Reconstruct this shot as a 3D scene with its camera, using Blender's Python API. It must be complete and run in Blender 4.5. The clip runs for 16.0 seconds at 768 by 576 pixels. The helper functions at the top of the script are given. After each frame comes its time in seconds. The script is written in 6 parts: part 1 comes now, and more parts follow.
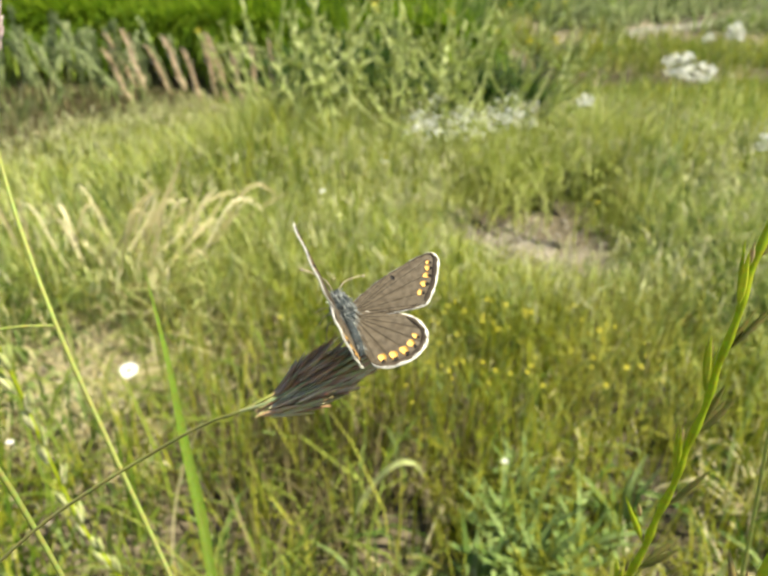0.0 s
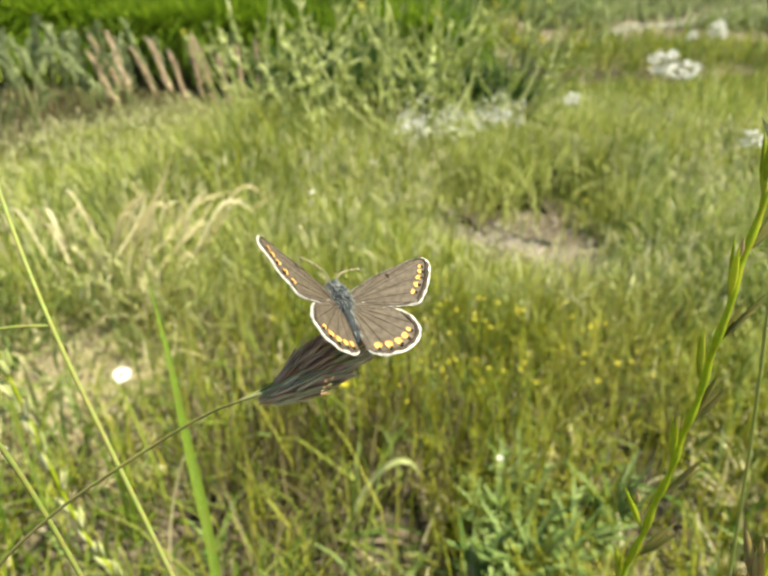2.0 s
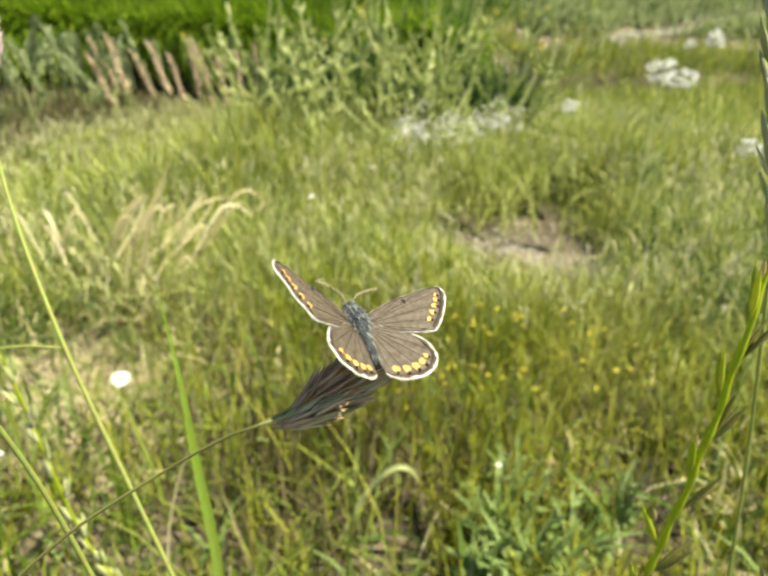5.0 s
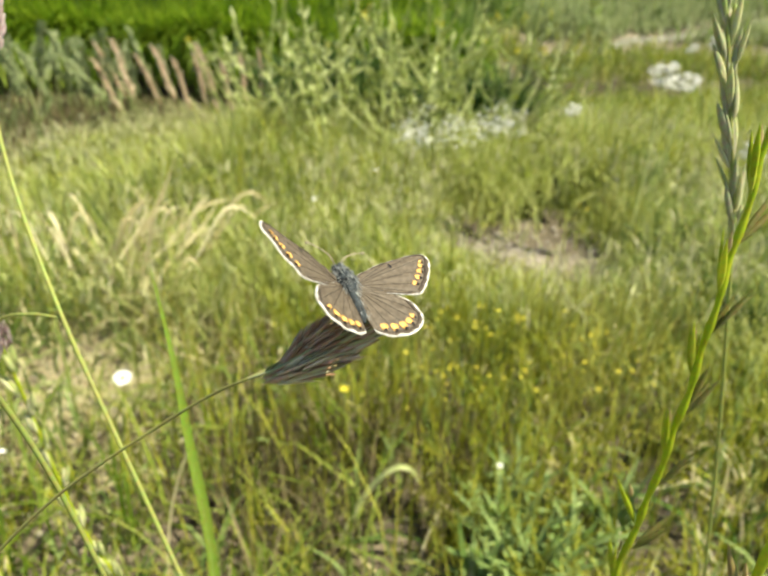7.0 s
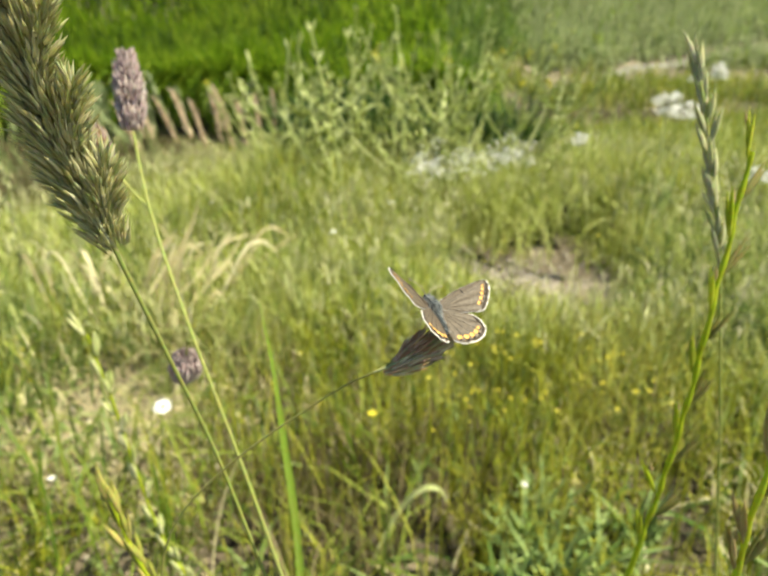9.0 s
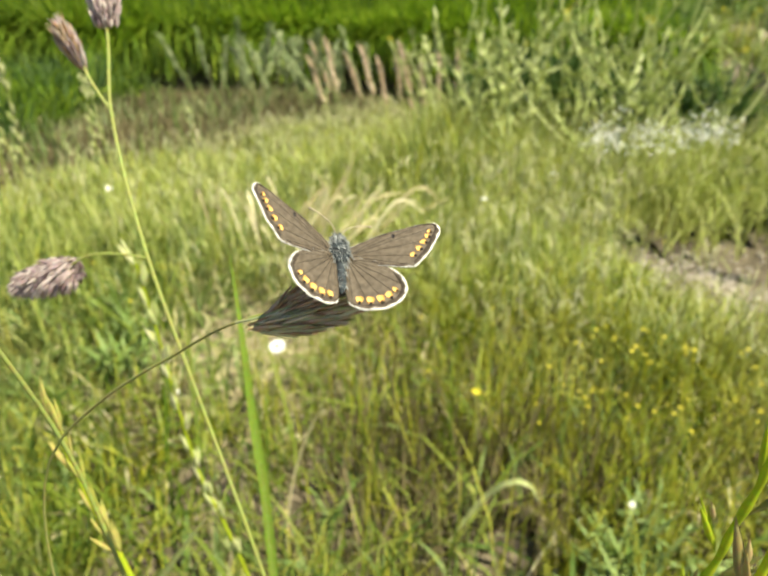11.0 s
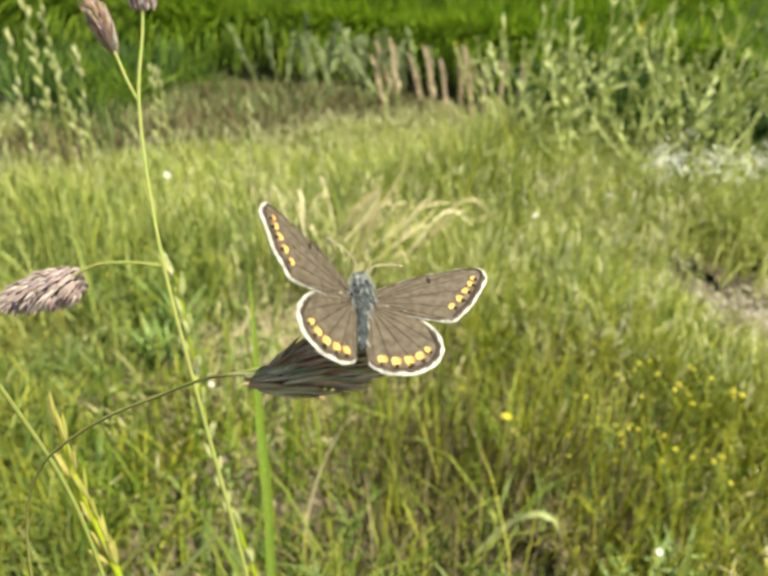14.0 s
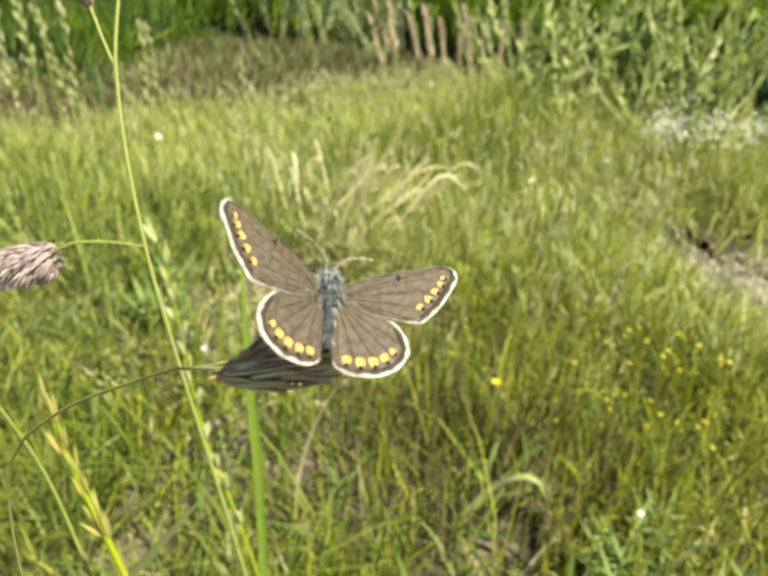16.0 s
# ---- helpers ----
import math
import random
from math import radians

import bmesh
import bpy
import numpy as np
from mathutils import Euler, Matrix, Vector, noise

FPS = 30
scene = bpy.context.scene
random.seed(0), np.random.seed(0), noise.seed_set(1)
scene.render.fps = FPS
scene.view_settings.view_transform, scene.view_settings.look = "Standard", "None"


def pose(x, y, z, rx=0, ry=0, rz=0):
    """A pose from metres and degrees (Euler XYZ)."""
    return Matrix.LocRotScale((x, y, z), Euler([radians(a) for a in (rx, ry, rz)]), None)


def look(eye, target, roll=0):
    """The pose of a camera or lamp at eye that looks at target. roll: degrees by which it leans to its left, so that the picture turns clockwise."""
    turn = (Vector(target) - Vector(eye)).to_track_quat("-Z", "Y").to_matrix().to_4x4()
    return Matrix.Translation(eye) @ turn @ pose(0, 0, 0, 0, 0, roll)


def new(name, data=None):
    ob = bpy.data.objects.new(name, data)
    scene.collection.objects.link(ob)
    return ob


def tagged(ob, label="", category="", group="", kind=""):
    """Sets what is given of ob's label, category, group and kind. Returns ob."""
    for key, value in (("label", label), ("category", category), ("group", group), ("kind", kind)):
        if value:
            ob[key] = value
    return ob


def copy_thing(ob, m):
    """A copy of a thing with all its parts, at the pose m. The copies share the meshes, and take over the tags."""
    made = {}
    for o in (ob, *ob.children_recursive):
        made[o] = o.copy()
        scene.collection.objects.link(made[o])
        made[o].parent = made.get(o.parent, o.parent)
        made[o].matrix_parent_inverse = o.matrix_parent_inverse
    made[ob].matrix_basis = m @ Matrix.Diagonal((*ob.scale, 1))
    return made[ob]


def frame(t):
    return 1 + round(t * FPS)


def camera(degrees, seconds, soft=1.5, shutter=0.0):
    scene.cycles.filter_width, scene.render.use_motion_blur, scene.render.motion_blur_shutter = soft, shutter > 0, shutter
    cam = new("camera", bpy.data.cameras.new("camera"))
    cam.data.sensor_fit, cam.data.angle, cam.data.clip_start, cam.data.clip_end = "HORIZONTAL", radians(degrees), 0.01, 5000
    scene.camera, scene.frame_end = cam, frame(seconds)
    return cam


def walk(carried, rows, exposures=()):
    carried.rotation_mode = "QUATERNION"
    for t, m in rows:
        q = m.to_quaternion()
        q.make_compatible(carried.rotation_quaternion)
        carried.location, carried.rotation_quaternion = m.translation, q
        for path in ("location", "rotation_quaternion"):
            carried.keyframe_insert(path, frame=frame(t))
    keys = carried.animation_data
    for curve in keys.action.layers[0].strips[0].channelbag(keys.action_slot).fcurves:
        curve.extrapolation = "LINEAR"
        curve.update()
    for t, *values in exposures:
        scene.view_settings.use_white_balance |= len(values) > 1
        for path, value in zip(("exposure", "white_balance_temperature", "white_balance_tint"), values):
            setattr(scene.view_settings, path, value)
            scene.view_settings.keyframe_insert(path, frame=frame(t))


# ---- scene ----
cam = camera(67.7, 16.0, 2.3)
cam.data.dof.use_dof, cam.data.dof.focus_distance, cam.data.dof.aperture_fstop = True, 0.082, 32.0
PATH = [
    (0, (0.045, 0.061, 0.55), (-0.002, 1.868, -0.306), 1.7),
    (0.5, (0.045, 0.06, 0.554), (0.002, 1.871, -0.294), 1.6),
    (1, (0.045, 0.062, 0.552), (0.024, 1.876, -0.29), 1.7),
    (1.5, (0.045, 0.062, 0.551), (0.035, 1.873, -0.298), 1.9),
    (2, (0.041, 0.059, 0.551), (0.03, 1.867, -0.305), 1.3),
    (2.5, (0.048, 0.06, 0.552), (0.057, 1.866, -0.308), 1.1),
    (3, (0.043, 0.059, 0.552), (0.038, 1.868, -0.301), 1.1),
    (3.5, (0.044, 0.06, 0.553), (0.047, 1.868, -0.301), 1.1),
    (4, (0.04, 0.06, 0.554), (0.038, 1.871, -0.295), 1.5),
    (6.5, (0.035, 0.058, 0.55), (0.044, 1.874, -0.288), 2.2),
    (7, (0.039, 0.056, 0.548), (0.028, 1.877, -0.279), 1.9),
    (7.5, (0.042, 0.047, 0.546), (-0.008, 1.876, -0.261), 3.4),
    (8, (0.039, 0.036, 0.554), (0.004, 1.871, -0.243), 2.3),
    (8.5, (0.039, 0.041, 0.547), (-0.012, 1.88, -0.239), 0.9),
    (9, (0.022, 0.019, 0.563), (-0.029, 1.879, -0.172), 0.1),
    (9.5, (0.042, 0.038, 0.549), (-0.093, 1.877, -0.226), -0.0),
    (10, (0.061, 0.048, 0.547), (-0.308, 1.835, -0.27), -0.5),
    (12.5, (0.081, 0.07, 0.565), (-0.617, 1.743, -0.279), 2.0),
    (13, (0.076, 0.07, 0.567), (-0.657, 1.733, -0.268), 2.4),
    (13.5, (0.076, 0.07, 0.566), (-0.666, 1.729, -0.27), 4.9),
    (14, (0.078, 0.07, 0.566), (-0.667, 1.716, -0.29), 4.2),
    (14.5, (0.079, 0.073, 0.566), (-0.642, 1.694, -0.358), 4.7),
    (15, (0.077, 0.075, 0.566), (-0.631, 1.678, -0.398), 5.0),
    (15.5, (0.08, 0.076, 0.564), (-0.621, 1.675, -0.412), 4.7),
    (16, (0.083, 0.074, 0.569), (-0.62, 1.677, -0.399), 4.9),
]
walk(cam, [(t, look(eye, target, roll)) for t, eye, target, roll in PATH], [(0, 1.11), (10, 1.11), (12.5, 1.05), (16, 1.05)])

# ---- how the near plants stand and sway: lines from tip to root, and rows of place and turn ----
RYE_BRIGHT_LINE = [(0.0624, 0.0100, 0.5426), (0.0602, 0.0070, 0.5276), (0.0589, 0.0050, 0.5168), (0.0567, 0.0020, 0.5026), (0.0559, 0.0010, 0.4877), (0.0544, 0.0000, 0.4688), (0.0529, 0.0000, 0.4499), (0.0502, 0.0000, 0.4270), (0, 0, 0)]
RYE_BRIGHT_ROWS = [
    (0, 0.0469, 0.1550, 0.0015, 0.17, 0.38, -0.02),
    (0.5, 0.0470, 0.1550, 0.0026, 0.08, 0.34, -0.01),
    (1, 0.0469, 0.1550, 0.0016, 0.14, 0.33, -0.02),
    (1.5, 0.0469, 0.1550, 0.0016, 0.14, 0.34, -0.02),
    (2, 0.0469, 0.1550, 0.0016, 0.07, 0.23, -0.01),
    (2.5, 0.0471, 0.1550, 0.0029, 0.05, 0.32, -0.01),
    (3, 0.0469, 0.1550, 0.0016, -0.03, 0.09, 0.00),
    (3.5, 0.0470, 0.1550, 0.0023, -0.00, 0.19, -0.00),
    (4, 0.0470, 0.1550, 0.0023, 0.06, 0.27, -0.01),
    (6.5, 0.0467, 0.1550, 0.0001, 0.09, 0.14, -0.01),
    (7, 0.0468, 0.1550, 0.0003, -0.04, -0.04, 0.00),
    (7.5, 0.0467, 0.1550, 0.0001, 0.09, 0.17, -0.01),
    (8, 0.0468, 0.1550, 0.0005, 0.06, 0.14, -0.01),
    (8.5, 0.0467, 0.1550, 0.0000, 0.00, -0.00, 0.00),
    (9, 0.0467, 0.1550, -0.0001, -0.02, -0.04, 0.00),
    (9.5, 0.0467, 0.1550, -0.0005, -0.03, -0.11, 0.00),
    (10, 0.0468, 0.1550, 0.0008, 0.06, 0.22, -0.01),
    (12.5, 0.0658, 0.1556, 0.0322, -0.74, 1.14, 0.07),
    (13, 0.0658, 0.1556, 0.0322, -0.74, 1.14, 0.07),
    (13.5, 0.0658, 0.1556, 0.0322, -0.74, 1.14, 0.07),
    (14, 0.0658, 0.1556, 0.0322, -0.74, 1.14, 0.07),
    (14.5, 0.0661, 0.1557, 0.0348, -0.94, 1.12, 0.09),
    (15, 0.0661, 0.1557, 0.0348, -0.94, 1.12, 0.09),
    (15.5, 0.0661, 0.1557, 0.0348, -0.94, 1.12, 0.09),
    (16, 0.0661, 0.1557, 0.0348, -0.94, 1.12, 0.09),
]
RYE_GREY_LINE = [(-0.1062, 0.0100, 0.5602), (-0.1038, 0.0080, 0.5510), (-0.1007, 0.0050, 0.5363), (-0.0945, 0.0030, 0.5134), (-0.0891, 0.0000, 0.4828), (-0.0805, 0.0000, 0.4419), (-0.0715, 0.0000, 0.3936), (0, 0, 0)]
RYE_GREY_ROWS = [
    (0, 0.2100, 0.1800, 0.0035, 0.65, 1.19, 0.12),
    (0.5, 0.2096, 0.1800, 0.0059, 0.62, 1.23, 0.11),
    (1, 0.2099, 0.1800, 0.0045, 0.67, 1.24, 0.12),
    (1.5, 0.2098, 0.1800, 0.0050, 0.64, 1.20, 0.12),
    (2, 0.2098, 0.1800, 0.0048, 0.46, 0.92, 0.08),
    (2.5, 0.2098, 0.1800, 0.0048, 0.64, 1.25, 0.12),
    (3, 0.2102, 0.1800, 0.0025, 0.11, 0.31, 0.02),
    (3.5, 0.2098, 0.1800, 0.0047, 0.48, 0.99, 0.09),
    (4, 0.2097, 0.1800, 0.0050, 0.32, 0.72, 0.06),
    (6.5, 0.2104, 0.1800, 0.0010, 0.22, 0.40, 0.04),
    (7, 0.2104, 0.1800, 0.0011, 0.00, 0.04, -0.00),
    (7.5, 0.2106, 0.1800, 0.0002, 0.27, 0.54, 0.05),
    (8, 0.2104, 0.1800, 0.0011, 0.09, 0.26, 0.02),
    (8.5, 0.2106, 0.1800, 0.0000, -0.00, -0.00, -0.00),
    (9, 0.2104, 0.1800, 0.0013, -0.04, -0.01, -0.01),
    (9.5, 0.2105, 0.1800, 0.0007, 0.07, 0.19, 0.01),
    (10, 0.2106, 0.1800, 0.0002, 0.04, 0.12, 0.01),
    (12.5, 0.2073, 0.1802, 0.0191, 0.03, 0.91, -0.00),
    (13, 0.2073, 0.1802, 0.0191, 0.03, 0.91, -0.00),
    (13.5, 0.2073, 0.1802, 0.0191, 0.03, 0.91, -0.00),
    (14, 0.2073, 0.1802, 0.0191, 0.03, 0.91, -0.00),
    (14.5, 0.2070, 0.1802, 0.0207, -0.13, 0.64, -0.03),
    (15, 0.2070, 0.1802, 0.0207, -0.13, 0.64, -0.03),
    (15.5, 0.2070, 0.1802, 0.0207, -0.13, 0.64, -0.03),
    (16, 0.2070, 0.1802, 0.0207, -0.13, 0.64, -0.03),
]
RYE_LOW_LINE = [(-0.0190, 0.0040, 0.5080), (-0.0186, 0.0030, 0.4977), (-0.0188, 0.0010, 0.4800), (-0.0198, 0.0000, 0.4662), (-0.0193, 0.0000, 0.4543), (0, 0, 0)]
RYE_LOW_ROWS = [
    (0, 0.1173, 0.1220, 0.0022, 0.03, 0.42, 0.00),
    (0.5, 0.1173, 0.1220, 0.0022, 0.03, 0.42, 0.00),
    (1, 0.1172, 0.1220, 0.0044, -0.13, 0.59, -0.01),
    (1.5, 0.1172, 0.1220, 0.0044, -0.13, 0.59, -0.01),
    (2, 0.1172, 0.1220, 0.0044, -0.13, 0.59, -0.01),
    (2.5, 0.1173, 0.1220, 0.0029, 0.15, 0.71, 0.01),
    (3, 0.1173, 0.1220, 0.0013, -0.02, 0.22, -0.00),
    (3.5, 0.1173, 0.1220, 0.0025, -0.08, 0.36, -0.00),
    (4, 0.1173, 0.1220, 0.0024, 0.12, 0.54, 0.00),
    (6.5, 0.1174, 0.1220, -0.0003, 0.15, 0.12, 0.01),
    (7, 0.1174, 0.1220, -0.0008, 0.21, 0.12, 0.01),
    (7.5, 0.1174, 0.1220, 0.0003, 0.24, 0.38, 0.01),
    (8, 0.1174, 0.1220, 0.0001, 0.18, 0.29, 0.01),
    (8.5, 0.1174, 0.1220, 0.0000, -0.00, 0.00, -0.00),
    (9, 0.1174, 0.1220, -0.0005, 0.28, 0.31, 0.01),
    (9.5, 0.1174, 0.1220, -0.0001, 0.09, 0.13, 0.00),
    (10, 0.1174, 0.1220, 0.0004, 0.07, 0.27, 0.00),
    (12.5, 0.1173, 0.1233, 0.0360, -1.99, 2.45, -0.14),
    (13, 0.1173, 0.1233, 0.0360, -1.99, 2.45, -0.14),
    (13.5, 0.1173, 0.1233, 0.0360, -1.99, 2.45, -0.14),
    (14, 0.1173, 0.1233, 0.0360, -1.99, 2.45, -0.14),
    (14.5, 0.1175, 0.1236, 0.0399, -2.22, 2.73, -0.16),
    (15, 0.1175, 0.1236, 0.0399, -2.22, 2.73, -0.16),
    (15.5, 0.1175, 0.1236, 0.0399, -2.22, 2.73, -0.16),
    (16, 0.1175, 0.1236, 0.0399, -2.22, 2.73, -0.16),
]
COCKSFOOT_LINE = [(-0.1601, 0.1275, 0.5623), (-0.1563, 0.1225, 0.5420), (-0.1412, 0.0965, 0.5207), (-0.1200, 0.0715, 0.4872), (-0.1071, 0.0615, 0.4606), (-0.0990, 0.0565, 0.4401), (-0.0902, 0.0515, 0.4156), (0, 0, 0)]
COCKSFOOT_ROWS = [
    (0, 0.0875, 0.0982, -0.0020, -0.07, 0.18, -0.04),
    (0.5, 0.0871, 0.0984, -0.0005, -0.05, 0.09, -0.03),
    (1, 0.0874, 0.0983, -0.0014, -0.01, 0.07, -0.01),
    (1.5, 0.0872, 0.0983, -0.0010, -0.13, 0.21, -0.06),
    (2, 0.0870, 0.0985, 0.0001, 0.04, -0.07, 0.02),
    (2.5, 0.0872, 0.0984, -0.0006, -0.07, 0.11, -0.03),
    (3, 0.0869, 0.0986, 0.0004, 0.03, -0.05, 0.02),
    (3.5, 0.0869, 0.0986, 0.0005, -0.01, -0.01, -0.00),
    (4, 0.0870, 0.0985, -0.0000, 0.07, -0.09, 0.03),
    (6.5, 0.0877, 0.0981, -0.0027, 0.20, -0.17, 0.07),
    (7, 0.0872, 0.0984, -0.0008, 0.09, -0.10, 0.04),
    (7.5, 0.0955, 0.1045, -0.0001, 0.48, -0.78, 0.89),
    (8, 0.0781, 0.1042, -0.0026, 0.75, 0.95, -0.22),
    (8.5, 0.0870, 0.0985, 0.0000, -0.00, -0.00, -0.00),
    (9, 0.0578, 0.0996, -0.0076, 0.72, 2.71, -1.52),
    (9.5, 0.0850, 0.1005, -0.0010, 0.30, 0.14, 0.09),
    (10, 0.1004, 0.1278, -0.0025, 2.69, -1.06, 2.44),
    (12.5, 0.0441, 0.1580, 0.0010, 4.83, 5.40, 12.72),
    (13, 0.0585, 0.1635, 0.0049, 5.97, 3.73, 9.39),
    (13.5, 0.0566, 0.1692, 0.0044, 6.20, 3.59, 9.40),
    (14, 0.0668, 0.1516, 0.0066, 4.29, 3.27, 10.51),
    (14.5, 0.0442, 0.1835, 0.0006, 8.46, 5.13, 10.93),
    (15, 0.0406, 0.1853, 0.0008, 8.71, 5.72, 9.86),
    (15.5, 0.0391, 0.1834, -0.0012, 8.73, 6.03, 9.01),
    (16, 0.0464, 0.1810, 0.0015, 8.37, 5.39, 9.55),
]
# yaw and pitch of the nodding side shoot about its node
SIDE_SHOOT_ROWS = [(0, 10.6, -12.2), (1, -1.8, -11.8), (2, 7.0, -13.0), (3, 1.9, -13.8), (4, 1.9, -8.2), (6.5, -4.7, -15.1), (7, -13.2, -14.6), (7.5, -23.8, -16.1), (8, -33.7, -26.8), (8.5, -30.5, -20.1), (9, -57.7, -32.0), (9.5, -30.8, -19.1), (10, -10.2, -8.0), (12.5, 18.5, -6.7), (13, 21.8, -9.2), (13.5, 24.9, -8.1), (14, 22.2, -8.4), (14.5, 25.8, -5.2), (15, 25.6, -8.1), (15.5, 30.9, -7.1), (16, 26.7, -4.5)]
COCKSFOOT_NEAR_LINE = [(-0.1224, -0.0200, 0.5684), (-0.1217, -0.0150, 0.5527), (-0.1187, -0.0100, 0.5318), (-0.1153, -0.0050, 0.5107), (-0.1100, 0.0000, 0.4837), (-0.1008, 0.0000, 0.4442), (0, 0, 0)]
COCKSFOOT_NEAR_ROWS = [
    (0, 0.0891, 0.1250, 0.0044, -0.48, 0.15, -0.11),
    (0.5, 0.0891, 0.1250, 0.0044, -0.48, 0.15, -0.11),
    (1, 0.0891, 0.1250, 0.0044, -0.48, 0.15, -0.11),
    (1.5, 0.0891, 0.1250, 0.0044, -0.48, 0.15, -0.11),
    (2, 0.0891, 0.1250, 0.0044, -0.48, 0.15, -0.11),
    (2.5, 0.0891, 0.1250, 0.0044, -0.48, 0.15, -0.11),
    (3, 0.0891, 0.1250, 0.0044, -0.48, 0.15, -0.11),
    (3.5, 0.0891, 0.1250, 0.0044, -0.48, 0.15, -0.11),
    (4, 0.0891, 0.1250, 0.0044, -0.48, 0.15, -0.11),
    (6.5, 0.0891, 0.1250, 0.0044, -0.48, 0.15, -0.11),
    (7, 0.0898, 0.1250, 0.0016, -0.40, 0.30, -0.09),
    (7.5, 0.0912, 0.1250, -0.0048, 0.20, 0.19, 0.05),
    (8, 0.0909, 0.1250, -0.0033, 0.13, 0.16, 0.03),
    (8.5, 0.0912, 0.1250, -0.0051, 0.05, 0.42, 0.01),
    (9, 0.0901, 0.1250, 0.0000, 0.00, -0.00, 0.00),
    (9.5, 0.0910, 0.1250, -0.0040, 0.21, 0.11, 0.05),
    (10, 0.0921, 0.1250, -0.0090, 0.21, 0.47, 0.05),
    (12.5, 0.0921, 0.1250, -0.0090, 0.21, 0.47, 0.05),
    (13, 0.0921, 0.1250, -0.0090, 0.21, 0.47, 0.05),
    (13.5, 0.0921, 0.1250, -0.0090, 0.21, 0.47, 0.05),
    (14, 0.0921, 0.1250, -0.0090, 0.21, 0.47, 0.05),
    (14.5, 0.0921, 0.1250, -0.0090, 0.21, 0.47, 0.05),
    (15, 0.0921, 0.1250, -0.0090, 0.21, 0.47, 0.05),
    (15.5, 0.0921, 0.1250, -0.0090, 0.21, 0.47, 0.05),
    (16, 0.0921, 0.1250, -0.0090, 0.21, 0.47, 0.05),
]
RYE_PALE_LINE = [(-0.0999, 0.0000, 0.4370), (-0.0933, 0.0000, 0.3948), (-0.0868, 0.0000, 0.3424), (-0.0801, 0.0000, 0.3049), (-0.0682, 0.0000, 0.2728), (0, 0, 0)]
RYE_PALE_ROOT = (-0.0321, 0.2700, 0)
RYE_YELLOW_LINE = [(-0.1139, 0.0000, 0.4523), (-0.1110, 0.0000, 0.4359), (-0.1058, 0.0000, 0.4183), (-0.1011, 0.0000, 0.4043), (0, 0, 0)]
RYE_YELLOW_ROWS = [
    (0, 0.0554, 0.1501, -0.0091, 0.31, 0.54, 0.08),
    (0.5, 0.0554, 0.1501, -0.0091, 0.31, 0.54, 0.08),
    (1, 0.0554, 0.1501, -0.0091, 0.31, 0.54, 0.08),
    (1.5, 0.0554, 0.1501, -0.0091, 0.31, 0.54, 0.08),
    (2, 0.0554, 0.1501, -0.0091, 0.31, 0.54, 0.08),
    (2.5, 0.0554, 0.1501, -0.0091, 0.31, 0.54, 0.08),
    (3, 0.0554, 0.1501, -0.0091, 0.31, 0.54, 0.08),
    (3.5, 0.0554, 0.1501, -0.0091, 0.31, 0.54, 0.08),
    (4, 0.0554, 0.1501, -0.0091, 0.31, 0.54, 0.08),
    (6.5, 0.0554, 0.1501, -0.0091, 0.31, 0.54, 0.08),
    (7, 0.0554, 0.1501, -0.0091, 0.31, 0.54, 0.08),
    (7.5, 0.0554, 0.1501, -0.0091, 0.31, 0.54, 0.08),
    (8, 0.0554, 0.1501, -0.0091, 0.31, 0.54, 0.08),
    (8.5, 0.0552, 0.1500, -0.0083, 0.17, 0.55, 0.04),
    (9, 0.0547, 0.1501, -0.0057, 0.51, 0.02, 0.13),
    (9.5, 0.0547, 0.1500, -0.0059, 0.22, 0.27, 0.05),
    (10, 0.0550, 0.1500, -0.0073, -0.18, 0.63, -0.05),
    (12.5, 0.0587, 0.1500, 0.0000, 0.00, 0.00, 0.00),
    (13, 0.0587, 0.1500, 0.0000, 0.00, 0.00, 0.00),
    (13.5, 0.0587, 0.1500, 0.0000, 0.00, 0.00, 0.00),
    (14, 0.0585, 0.1500, 0.0010, 0.08, -0.10, 0.02),
    (14.5, 0.0585, 0.1500, 0.0010, 0.08, -0.10, 0.02),
    (15, 0.0585, 0.1500, 0.0010, 0.08, -0.10, 0.02),
    (15.5, 0.0594, 0.1500, -0.0027, -0.04, 0.19, -0.01),
    (16, 0.0594, 0.1500, -0.0027, -0.04, 0.19, -0.01),
]
BLADE_LINE = [(-0.0103, 0.0050, 0.4831), (-0.0067, 0.0020, 0.4573), (-0.0045, 0.0000, 0.4243), (-0.0026, 0.0000, 0.3871), (-0.0024, 0.0000, 0.3557), (0, 0, 0)]
